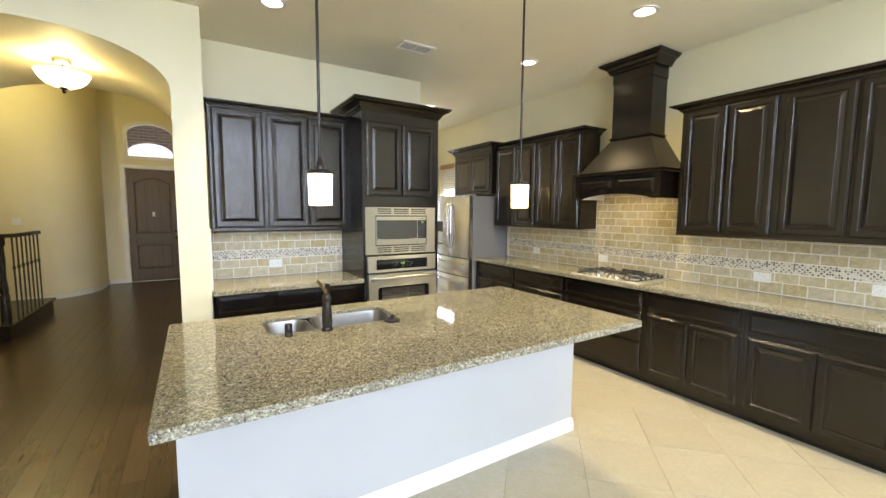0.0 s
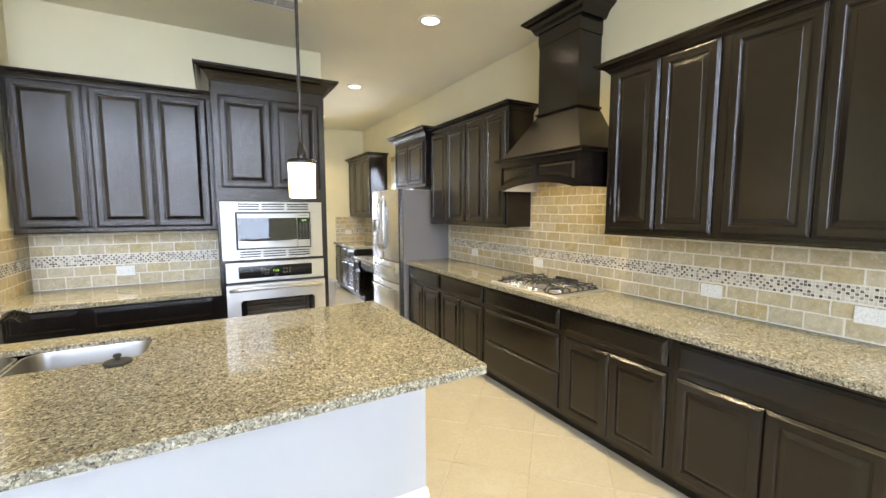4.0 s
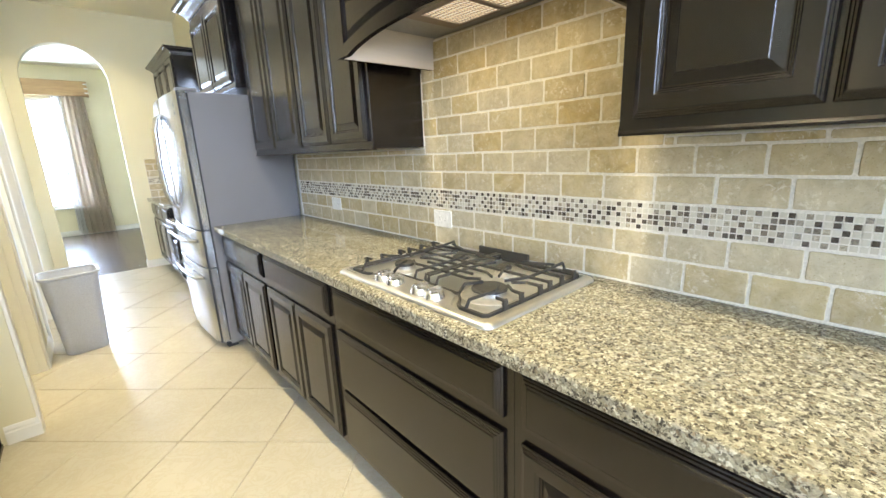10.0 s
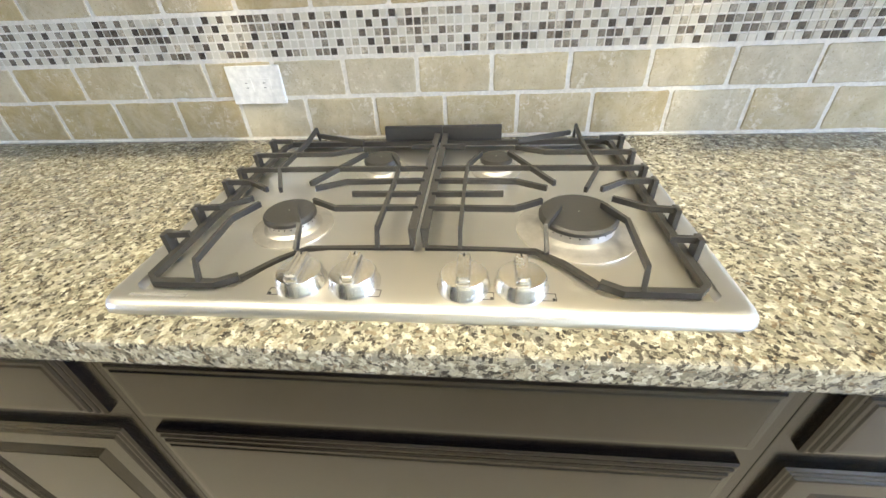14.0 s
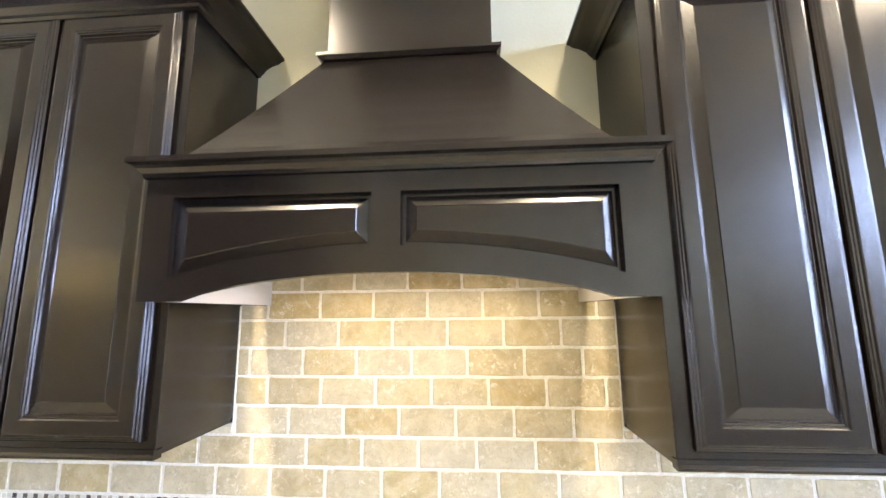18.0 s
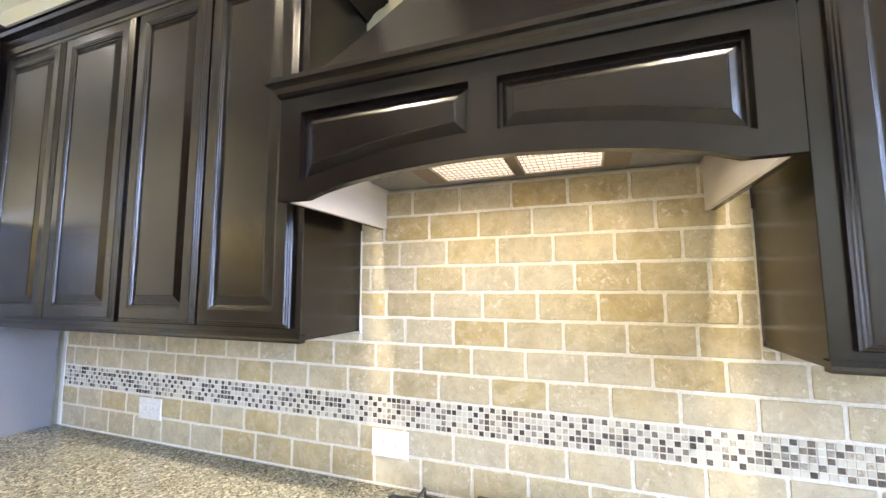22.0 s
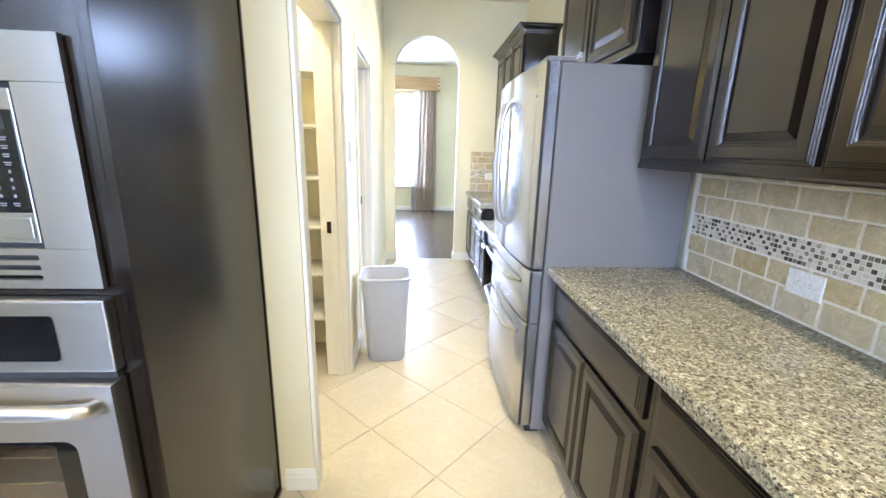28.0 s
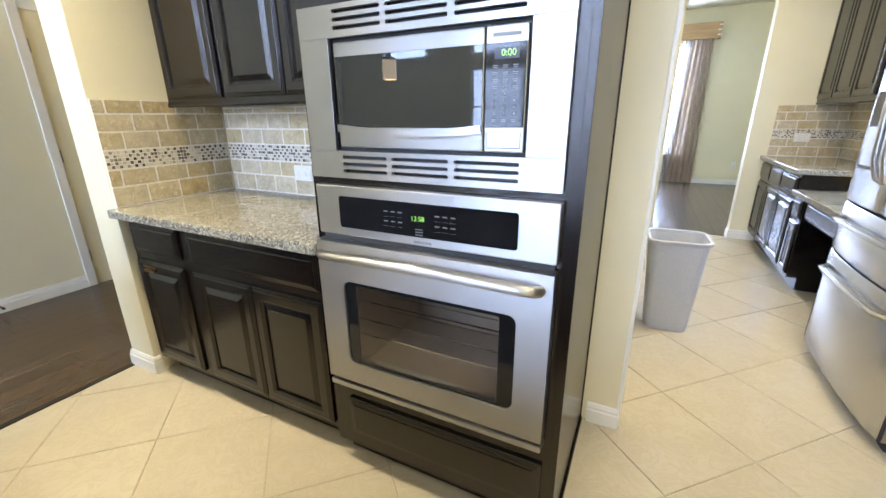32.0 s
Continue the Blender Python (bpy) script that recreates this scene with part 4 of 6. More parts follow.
sink = thing("sink", pose(0.795, 2.69, 0.7135), "double bowl stainless steel undermount sink", "sink")
for xa, xb, deep in ((-0.380, -0.125, 0.03), (-0.095, 0.380, 0.0)):
    loop = round_rect(xa, xb, -0.187, 0.184, 0.075)
    bm = bmesh.new()
    rings = [[bm.verts.new((x, y, z)) for x, y in inset(loop, d)] for d, z in ((-0.012, 0.173), (0.0, 0.173), (0.004, 0.160), (0.012, 0.035 + deep), (0.035, 0.012 + deep), (0.07, 0.006 + deep))]
    for p, q in zip(rings, rings[1:]):
        for k in range(len(p)):
            bm.faces.new((p[k], p[(k + 1) % len(p)], q[(k + 1) % len(q)], q[k]))
    bm.faces.new(rings[-1])
    bmesh.ops.recalc_face_normals(bm, faces=bm.faces)
    b = part("bowl", bm, SINKSTEEL, sink, smooth=True)
    cx = (xa + xb) / 2
    part("drain", lathe(bmesh.new(), [(0.001, 0.009 + deep), (0.02, 0.008 + deep), (0.036, 0.011 + deep), (0.042, 0.010 + deep), (0.043, 0.006 + deep)], (cx, 0, 0)), CHROME, b, smooth=True)

fau = thing("faucet", pose(0.705, 2.465, 0.914), "oil-rubbed bronze kitchen faucet with side lever", "faucet")
part("base", lathe(bmesh.new(), [(0.031, 0), (0.031, 0.010), (0.028, 0.016), (0.026, 0.024), (0.001, 0.024)]), BRONZE, fau, smooth=True)
part("body", lathe(bmesh.new(), [(0.027, 0.024), (0.029, 0.04), (0.027, 0.09), (0.023, 0.15), (0.021, 0.172), (0.023, 0.176), (0.023, 0.186), (0.019, 0.198), (0.010, 0.208), (0.001, 0.210)]), BRONZE, fau, smooth=True)
part("spout", tube(bmesh.new(), [(0, 0.0, 0.150), (0.012, 0.04, 0.186), (0.024, 0.08, 0.210), (0.036, 0.12, 0.220), (0.046, 0.150, 0.216)], 0.0135, 14), BRONZE, fau, smooth=True)
part("spray_head", tube(bmesh.new(), [(0.044, 0.146, 0.2175), (0.050, 0.165, 0.209)], 0.0165, 16), BRONZE, fau, "flared bronze spray head", smooth=True)
part("spray_nozzle", rod(bmesh.new(), (0.050, 0.163, 0.210), (0.060, 0.193, 0.190), 0.0165, 0.0225), BRONZE, fau, smooth=True)
part("lever", tube(bmesh.new(), [(0, 0, 0.200), (-0.012, -0.006, 0.222), (-0.030, -0.014, 0.248), (-0.052, -0.020, 0.285)], 0.0085, 12), BRASS, fau, "worn brass lever handle", smooth=True)
ag = thing("air_gap", pose(0.502, 2.46, 0.914), "small dark bronze air gap cap", "air gap")
part("cap", lathe(bmesh.new(), [(0.022, 0), (0.022, 0.005), (0.0195, 0.008), (0.019, 0.058), (0.016, 0.066), (0.001, 0.068)]), BRONZE, ag, smooth=True)
st = thing("sink_stopper", pose(1.09, 2.455, 0.914), "black rubber sink stopper lying on the granite", "sink stopper")
part("disc", lathe(bmesh.new(), [(0.001, 0), (0.046, 0), (0.050, 0.005), (0.046, 0.012), (0.020, 0.015), (0.001, 0.016)]), RUBBER, st, smooth=True)
part("knob", lathe(bmesh.new(), [(0.010, 0.014), (0.009, 0.026), (0.015, 0.032), (0.012, 0.040), (0.001, 0.042)]), RUBBER, st, smooth=True)

# ==== cooktop ====
ct = thing("gas_cooktop", pose(4.091, 2.846, 0.9145, 0, 0, -90), "stainless steel gas cooktop with four burners and cast iron grates", "cooktop")
# x runs south, y towards the wall (0 at the back edge)
CW, CD = 0.390, 0.546
loop = round_rect(-CW, CW, -CD, 0, 0.030, 4)
well = [(-0.355, -0.022), (-0.355, -0.505), (-0.345, -0.515), (-0.255, -0.517), (-0.222, -0.508), (-0.195, -0.468), (-0.165, -0.435), (-0.125, -0.427), (0.105, -0.425), (0.14, -0.430), (0.170, -0.450), (0.205, -0.500), (0.235, -0.514), (0.345, -0.515), (0.355, -0.505), (0.355, -0.022)]
bm = bmesh.new()
rim = [[bm.verts.new((x, y, z)) for x, y in inset(loop, d)] for d, z in ((0, 0), (0.0, 0.002), (0.002, 0.0065), (0.006, 0.0105), (0.011, 0.0130), (0.017, 0.014))]
for p, q in zip(rim, rim[1:]):
    for k in range(len(p)):
        bm.faces.new((p[k], p[(k + 1) % len(p)], q[(k + 1) % len(q)], q[k]))
w0 = [bm.verts.new((x, y, 0.014)) for x, y in well]
w1 = [bm.verts.new((x, y, 0.003)) for x, y in inset(well, 0.0035)]
for k in range(len(w0)):
    bm.faces.new((w0[k], w0[(k + 1) % len(w0)], w1[(k + 1) % len(w1)], w1[k]))
e0 = [bm.edges.get((rim[-1][k], rim[-1][(k + 1) % len(loop)])) for k in range(len(loop))]
e1 = [bm.edges.get((w0[k], w0[(k + 1) % len(w0)])) for k in range(len(w0))]
bmesh.ops.triangle_fill(bm, edges=e0 + e1, use_beauty=True)
bmesh.ops.recalc_face_normals(bm, faces=bm.faces)
part("steel_top", bm, STEELT, ct, smooth=True)
part("burner_well", sheet([inset(well, 0.003)], 0.002, lambda u, v, w: (u, v, 0.0012 + w)), STEELW, ct, "recessed steel burner well")
BURN = [(-0.209, -0.351, 0.040), (0.224, -0.351, 0.056), (-0.107, -0.149, 0.034), (0.111, -0.149, 0.030)]
for bx, by, br in BURN:
    bn = part("burner", lathe(bmesh.new(), [(br * 1.55, 0.0030), (br * 1.55, 0.0055), (br * 1.35, 0.008), (br * 1.12, 0.007), (br * 1.05, 0.009), (br * 0.95, 0.011), (br * 0.93, 0.022), (br * 0.3, 0.024)], (bx, by, 0)), SATIN, ct, "steel burner ring", smooth=True)
    part("burner_cap", lathe(bmesh.new(), [(br * 0.96, 0.0225), (br, 0.024), (br, 0.029), (br * 0.93, 0.0325), (0.001, 0.0335)], (bx, by, 0)), IRON, bn, "black burner cap", smooth=True)
    ports = bmesh.new()
    for k in range(26):
        c, s = math.cos(k * math.tau / 26), math.sin(k * math.tau / 26)
        rod(ports, (bx + br * 0.93 * c, by + br * 0.93 * s, 0.0195), (bx + br * 0.945 * c, by + br * 0.945 * s, 0.0195), 0.0012, n=5)
    part("flame_ports", ports, MARK, bn)
for kx in (-0.138, -0.070, 0.065, 0.133):
    kn = part("knob", lathe(bmesh.new(), [(0.0325, 0.0138), (0.0325, 0.0170), (0.0308, 0.0195), (0.0295, 0.0300), (0.0272, 0.0335), (0.020, 0.0345), (0.001, 0.0348)], (kx, -0.496, 0)), KNOBM, ct, "polished control knob", smooth=True)
    grip = boxed(kx - 0.0085, kx + 0.0085, -0.496 - 0.0265, -0.496 + 0.0265, 0.0325, 0.0445, bevel=0.0045)
    for gx in (-0.0055, 0.0, 0.0055):
        box(grip, kx + gx - 0.0016, kx + gx + 0.0016, -0.496 - 0.0225, -0.496 + 0.0225, 0.0436, 0.0462, 0.0008)
    part("grip", grip, KNOBM, kn, "ridged grip")
    part("pointer", boxed(kx - 0.001, kx + 0.001, -0.4800, -0.4735, 0.0457, 0.0465, bevel=0), MARK, kn)
for kx in (-0.165, -0.043, 0.092, 0.163):
    mk = bmesh.new()
    for xa, xb, ya, yb in ((-0.009, 0.009, 0, 0.0008), (-0.009, 0.009, 0.012, 0.0128), (-0.009, -0.0082, 0, 0.0128), (0.0082, 0.009, 0, 0.0128)):
        box(mk, kx + xa, kx + xb, -0.520 + ya, -0.520 + yb, 0.0140, 0.0144)
    rod(mk, (kx + (0.006 if kx > 0 else -0.006), -0.517, 0.0138), (kx + (0.006 if kx > 0 else -0.006), -0.517, 0.0145), 0.0018, n=8)
    part("burner_mark", mk, MARK, ct)


part("logo_bar", boxed(-0.350, -0.275, -0.5275, -0.5225, 0.0138, 0.0144, bevel=0), mottled("grey_print", (0.25, 0.24, 0.22), 0.5, 0, 60, 0.0), ct, "small grey maker's mark")


def grate(sgn):
    """One cast iron grate; sgn says which half it covers."""
    S = lambda x: sgn * x
    zt, foot = 0.041, 0.017
    base = bmesh.new()
    heavy = [(0.008, -0.030), (0.335, -0.030), (0.345, -0.045), (0.345, -0.490), (0.333, -0.502), (0.250, -0.502), (0.226, -0.488)]
    tube(base, [(S(x), y, 0.014) for x, y in heavy], 0, square=(0.0046, 0.0050))
    light = [(0.226, -0.488), (0.190, -0.445), (0.158, -0.420), (0.008, -0.415)]
    tube(base, [(S(x), y, 0.010) for x, y in light], 0, square=(0.0035, 0.004))
    bmesh.ops.recalc_face_normals(base, faces=base.faces)
    g = part("grate", base, IRON, ct, "black cast iron grate")

    def bar(name, pts, half=(0.0027, 0.0044)):
        bm = bmesh.new()
        tube(bm, [(S(p[0]), p[1], p[2] if len(p) > 2 else zt) for p in pts], 0, square=half)
        bmesh.ops.recalc_face_normals(bm, faces=bm.faces)
        part(name, bm, IRON, g)

    bar("centre_rail", [(0.0085, -0.418, 0.016), (0.0085, -0.412, zt - 0.003), (0.0085, -0.045, zt - 0.003)], (0.0029, 0.0058))
    back = bmesh.new()
    box(back, min(S(0.0), S(0.125)), max(S(0.0), S(0.125)), -0.026, -0.014, 0.012, 0.048, 0.002)
    part("back_bar", back, IRON, g)
    for y in (-0.083, -0.155, -0.220, -0.270, -0.360, -0.432):
        bar("post", [(0.352, y, 0.012), (0.352, y, 0.045)], (0.0036, 0.0085))
    # fingers from the centre rail
    bar("bar", [(0.008, -0.220), (0.180, -0.220), (0.354, -0.222)])
    bar("bar", [(0.008, -0.267), (0.140, -0.271), (0.185, -0.295)])
    bar("bar", [(0.008, -0.313), (0.118, -0.313)])
    bar("bar", [(0.008, -0.355), (0.132, -0.358), (0.173, -0.335)])
    bar("bar", [(0.008, -0.118), (0.052, -0.120)])
    # fingers from the outer posts
    bar("bar", [(0.147, -0.128), (0.200, -0.152), (0.354, -0.155)])
    bar("bar", [(0.355, -0.083), (0.310, -0.083)])
    bar("bar", [(0.355, -0.270), (0.307, -0.271), (0.266, -0.298)])
    bar("bar", [(0.355, -0.360), (0.316, -0.355), (0.275, -0.327)])
    bar("bar", [(0.355, -0.432), (0.318, -0.430)])
    # bars from front to back, on bent feet
    bar("bar", [(0.057, -0.424, foot), (0.057, -0.412, zt), (0.058, -0.260), (0.061, -0.206), (0.083, -0.155)])
    bar("bar", [(0.133, -0.153), (0.171, -0.226), (0.199, -0.278)])
    bar("bar", [(0.276, -0.016, 0.020), (0.275, -0.028, 0.046), (0.273, -0.093), (0.276, -0.225), (0.242, -0.300)])
    bar("bar", [(0.171, -0.432, foot), (0.170, -0.404), (0.197, -0.351)])
    bar("bar", [(0.271, -0.502, foot), (0.274, -0.490), (0.279, -0.390), (0.256, -0.345)])
    bar("bar", [(0.154, -0.094), (0.260, -0.052)])


grate(-1)
grate(1)

# ==== microwave and oven ====
mw = thing("microwave", pose(1.895, 3.994, 1.143), "built-in stainless steel microwave in a vented trim frame", "microwave")
MW, MH = 0.386, 0.464


def slotted(x0, x1, z0, z1, slots):
    loops = [rect(x0, x1, z0, z1)]
    for a, b in slots:
        for k in range(3):
            zc = z0 + (z1 - z0) * (0.28 + 0.25 * k)
            loops.append(round_rect(a, b, zc - 0.005, zc + 0.005, 0.0045, 3))
    return sheet(loops, 0.012, lambda u, v, w: (u, -0.018 + w, v))


SL = [(-0.262, -0.106), (-0.090, 0.086), (0.104, 0.278)]
TRIM_LOW, TRIM_HIGH = 0.080, 0.383
part("trim_top", slotted(-MW, MW, TRIM_HIGH, MH, SL), STEEL, mw, "brushed steel trim with vent slots")
part("trim_bottom", slotted(-MW, MW, 0.0, TRIM_LOW, SL), STEEL, mw, "brushed steel trim with vent slots")
part("trim_side", boxed(-MW, -0.284, -0.018, -0.004, TRIM_LOW + 0.0005, TRIM_HIGH - 0.0005, bevel=0.001), STEEL, mw)
part("trim_side", boxed(0.292, MW, -0.018, -0.004, TRIM_LOW + 0.0005, TRIM_HIGH - 0.0005, bevel=0.001), STEEL, mw)
part("vent_backing", boxed(-0.34, 0.34, 0.004, 0.012, 0.02, 0.445, bevel=0), MARK, mw)
door = part("door", boxed(-0.272, 0.180, -0.026, 0.003, 0.090, 0.372, bevel=0.004), STEEL, mw, "steel microwave door")
part("window", boxed(-0.266, 0.177, -0.029, -0.0262, 0.147, 0.335, bevel=0.001), MWGLASS, door, "dark glass window")
bm = bmesh.new()
tube(bm, [(-0.266, -0.034, 0.146), (-0.20, -0.0365, 0.139), (-0.12, -0.038, 0.1345), (-0.04, -0.039, 0.133), (0.04, -0.0385, 0.1345), (0.12, -0.037, 0.139), (0.178, -0.034, 0.145)], 0, square=(0.006, 0.010))
bmesh.ops.recalc_face_normals(bm, faces=bm.faces)
part("handle_lip", bm, STEEL, door, smooth=True)
ctl = part("control_panel", boxed(0.1825, 0.284, -0.026, 0.003, 0.090, 0.372, bevel=0.003), STEEL, mw, "steel control panel")
part("keypad", boxed(0.184, 0.281, -0.0285, -0.0262, 0.149, 0.335, bevel=0.001), GLASSB, ctl, "black keypad")
part("open_button", boxed(0.190, 0.276, -0.0285, -0.0262, 0.100, 0.140, bevel=0.002), STEEL, ctl)
bm = bmesh.new()
for r in range(9):
    for c in range(3):
        x, z = 0.2085 + c * 0.0245, 0.163 + r * 0.0150
        if 1 <= r <= 4:
            box(bm, x - 0.0022, x + 0.0022, -0.0289, -0.0284, z, z + 0.0055)
        else:
            box(bm, x - 0.0065, x + 0.0065, -0.0289, -0.0284, z + 0.003, z + 0.0050)
            box(bm, x - 0.0050, x + 0.0050, -0.0289, -0.0284, z - 0.0010, z + 0.0008)
tagged(part("key_print", bm, INK, ctl), "pale key lettering", kind="stuff")
door.location = ctl.location = (0, 0.014, 0)
part("logo_bar", boxed(0.200, 0.266, -0.0267, -0.0260, 0.348, 0.356, bevel=0), INK, ctl)


def writing(text, size, m, material, parent, label):
    """Flat raised lettering, turned into a mesh."""
    cu = bpy.data.curves.new("lettering", "FONT")
    cu.body, cu.size, cu.extrude, cu.align_x, cu.align_y = text, size, 0.0003, "CENTER", "CENTER"
    tmp = bpy.data.objects.new("lettering", cu)
    scene.collection.objects.link(tmp)
    me = bpy.data.meshes.new_from_object(tmp.evaluated_get(bpy.context.evaluated_depsgraph_get()))
    bpy.data.objects.remove(tmp)
    me.transform(m)
    me.materials.clear()
    me.materials.append(material)
    ob = new("lettering", me)
    ob.parent = parent
    return tagged(ob, label)


part("display", boxed(0.206, 0.266, -0.0292, -0.0284, 0.301, 0.325, bevel=0), mottled("grey_display", (0.035, 0.04, 0.04), 0.1, 0, 10, 0.01), ctl)
writing("0:00", 0.021, pose(0.240, -0.0296, 0.313, 90), LED, ctl, "green clock digits")

ov = thing("wall_oven", pose(1.905, 3.994, 0.40), "built-in stainless steel wall oven with black control panel", "oven")
part("control_fascia", boxed(-0.380, 0.380, -0.030, -0.001, 0.565, 0.722, bevel=0.004), STEEL, ov, "brushed steel control fascia")
cp = part("control_glass", sheet([round_rect(-0.290, 0.278, 0.592, 0.690, 0.008, 3)], 0.0025, lambda u, v, w: (u, -0.0328 + w, v)), GLASSB, ov, "black glass control panel")
writing("12:58", 0.020, pose(-0.012, -0.0332, 0.645, 90), LED, cp, "green clock digits")
bm = bmesh.new()
for r in range(2):
    for c in range(3):
        for bx in (-0.118, 0.050):
            x, z = bx + c * 0.024, 0.622 + r * 0.029
            box(bm, x - 0.009, x + 0.009, -0.0332, -0.0329, z - 0.0075, z - 0.0070)
            box(bm, x - 0.007, x + 0.007, -0.0332, -0.0329, z + 0.006, z + 0.009)
for k in range(3):
    box(bm, -0.020, 0.004, -0.0333, -0.0329, 0.598 + k * 0.008, 0.600 + k * 0.008)
tagged(part("key_print", bm, INK, cp), "pale key lettering", kind="stuff")
part("logo_bar", boxed(-0.028, 0.030, -0.0305, -0.0298, 0.573, 0.580, bevel=0), INK, ov)
part("vent_gap", boxed(-0.372, 0.372, -0.018, -0.001, 0.546, 0.565, bevel=0), MARK, ov)
loops = [rect(-0.380, 0.380, 0.036, 0.546), round_rect(-0.283, 0.291, 0.116, 0.418, 0.026, 5)]
dr = part("door", sheet(loops, 0.045, lambda u, v, w: (u, -0.052 + w, v)), STEEL, ov, "brushed steel oven door")
part("window_surround", sheet([round_rect(-0.282, 0.290, 0.117, 0.417, 0.026, 5), round_rect(-0.240, 0.243, 0.123, 0.404, 0.008, 4)], 0.004, lambda u, v, w: (u, -0.046 + w, v)), GLASSB, dr, "black glass border")
pane = part("window_pane", boxed(-0.2395, 0.2425, -0.045, -0.043, 0.1235, 0.4035, bevel=0), OVENGLASS, dr, "smoked glass oven window")
pane.visible_shadow = False
bm = bmesh.new()
tube(bm, [(-0.346, -0.050, 0.502), (-0.346, -0.064, 0.504), (-0.340, -0.077, 0.507), (-0.325, -0.085, 0.510), (-0.295, -0.089, 0.512), (-0.15, -0.092, 0.515), (0.0, -0.093, 0.516), (0.15, -0.092, 0.515), (0.295, -0.089, 0.512), (0.325, -0.085, 0.510), (0.340, -0.077, 0.507), (0.346, -0.064, 0.504), (0.346, -0.050, 0.502)], 0.0155, 16)
part("handle", bm, STEEL, dr, "curved tubular steel handle", smooth=True)
part("lower_gap", boxed(-0.376, 0.376, -0.030, -0.001, 0.022, 0.036, bevel=0), MARK, ov)
part("lower_trim", boxed(-0.380, 0.380, -0.050, -0.001, 0.000, 0.020, bevel=0.004), STEEL, ov)
cav = bmesh.new()
box(cav, -0.30, 0.30, 0.0, 0.012, 0.05, 0.47)
for a in ((-0.31, -0.30, -0.005, 0.45, 0.05, 0.47), (0.30, 0.31, -0.005, 0.45, 0.05, 0.47), (-0.30, 0.30, -0.005, 0.45, 0.04, 0.05), (-0.30, 0.30, -0.005, 0.45, 0.47, 0.48), (-0.30, 0.30, 0.45, 0.46, 0.05, 0.47)):
    box(cav, *a)
bmesh.ops.delete(cav, geom=[v for v in list(cav.verts)[:8]], context="VERTS")
part("cavity", cav, mottled("oven_enamel", (0.36, 0.31, 0.26), 0.35, 0, 120, 0.1), ov, "grey enamel oven cavity")
for z in (0.19, 0.25, 0.32):
    rk = bmesh.new()
    for k in range(3):
        rod(rk, (-0.295, 0.02 + k * 0.19, z), (0.295, 0.02 + k * 0.19, z), 0.003, n=6)
    part("rack", rk, CHROME, ov, "chrome wire rack")

# ==== fridge ====
fr = thing("fridge", EAST(5.875, 4.125), "stainless steel french door fridge with bottom freezer drawers", "fridge")
FW = 0.925
FDEP = 0.635
part("case", boxed(0.0, FW, -FDEP, 0, 0.035, 1.79, bevel=0.004), FSIDE, fr, "grey painted fridge case")
for xa in (0.03, FW - 0.09):
    part("foot", boxed(xa, xa + 0.06, -FDEP - 0.02, -FDEP + 0.05, 0.0, 0.034, bevel=0.004), RUBBER, fr)


def bowed(x0, x1, z0, z1, bulge=0.028, thick=0.062):
    """A fridge door whose front bows outwards across the whole width."""
    bm = bmesh.new()
    n = 14
    cols = []
    for k in range(n + 1):
        x = x0 + (x1 - x0) * k / n
        edge = 1 - (2 * (x / FW) - 1) ** 2
        r = 0.0
        d = min(x - x0, x1 - x)
        if d < 0.012:
            r = 0.010
        y = -FDEP - 0.012 - thick - bulge * edge + r
        cols.append([bm.verts.new(p) for p in ((x, -FDEP - 0.010, z0), (x, y + 0.006, z0), (x, y, z0 + 0.008), (x, y, z1 - 0.008), (x, y + 0.006, z1), (x, -FDEP - 0.010, z1))])
    for a, b in zip(cols, cols[1:]):
        for k in range(6):
            bm.faces.new((a[k], a[(k + 1) % 6], b[(k + 1) % 6], b[k]))
    bm.faces.new(cols[0])
    bm.faces.new(cols[-1])
    bmesh.ops.recalc_face_normals(bm, faces=bm.faces)
    return bm


def front_y(x, bulge=0.028, thick=0.062):
    return -FDEP - 0.012 - thick - bulge * (1 - (2 * x / FW - 1) ** 2)


MID = FW / 2
for xa, xb, hx in ((0.002, MID - 0.003, MID - 0.045), (MID + 0.003, FW - 0.002, MID + 0.045)):
    d = part("door", bowed(xa, xb, 0.897, 1.795), STEELV, fr, "bowed brushed steel door", smooth=True)
    y = front_y(hx)
    h = tube(bmesh.new(), [(hx, y + 0.004, 1.03), (hx, y - 0.030, 1.05), (hx, y - 0.052, 1.13), (hx, y - 0.062, 1.35), (hx, y - 0.052, 1.58), (hx, y - 0.030, 1.66), (hx, y + 0.004, 1.68)], 0.014, 12)
    part("handle", h, STEELV, d, "bowed steel handle", smooth=True)
    part("hinge_cap", boxed(min(xa + 0.01, xb - 0.09) if xa < 0.1 else xb - 0.09, (xa + 0.09) if xa < 0.1 else xb - 0.01, -FDEP - 0.06, -FDEP + 0.06, 1.796, 1.815, bevel=0.004), FSIDE, d)
ds = part("dispenser", boxed(0.10, 0.30, front_y(0.2) - 0.004, front_y(0.2) + 0.05, 1.06, 1.42, bevel=0.006), GLASSB, fr, "black ice and water dispenser")
part("dispenser_bay", boxed(0.125, 0.275, front_y(0.2) - 0.008, front_y(0.2) - 0.003, 1.08, 1.26, bevel=0.004), STEELV, ds)
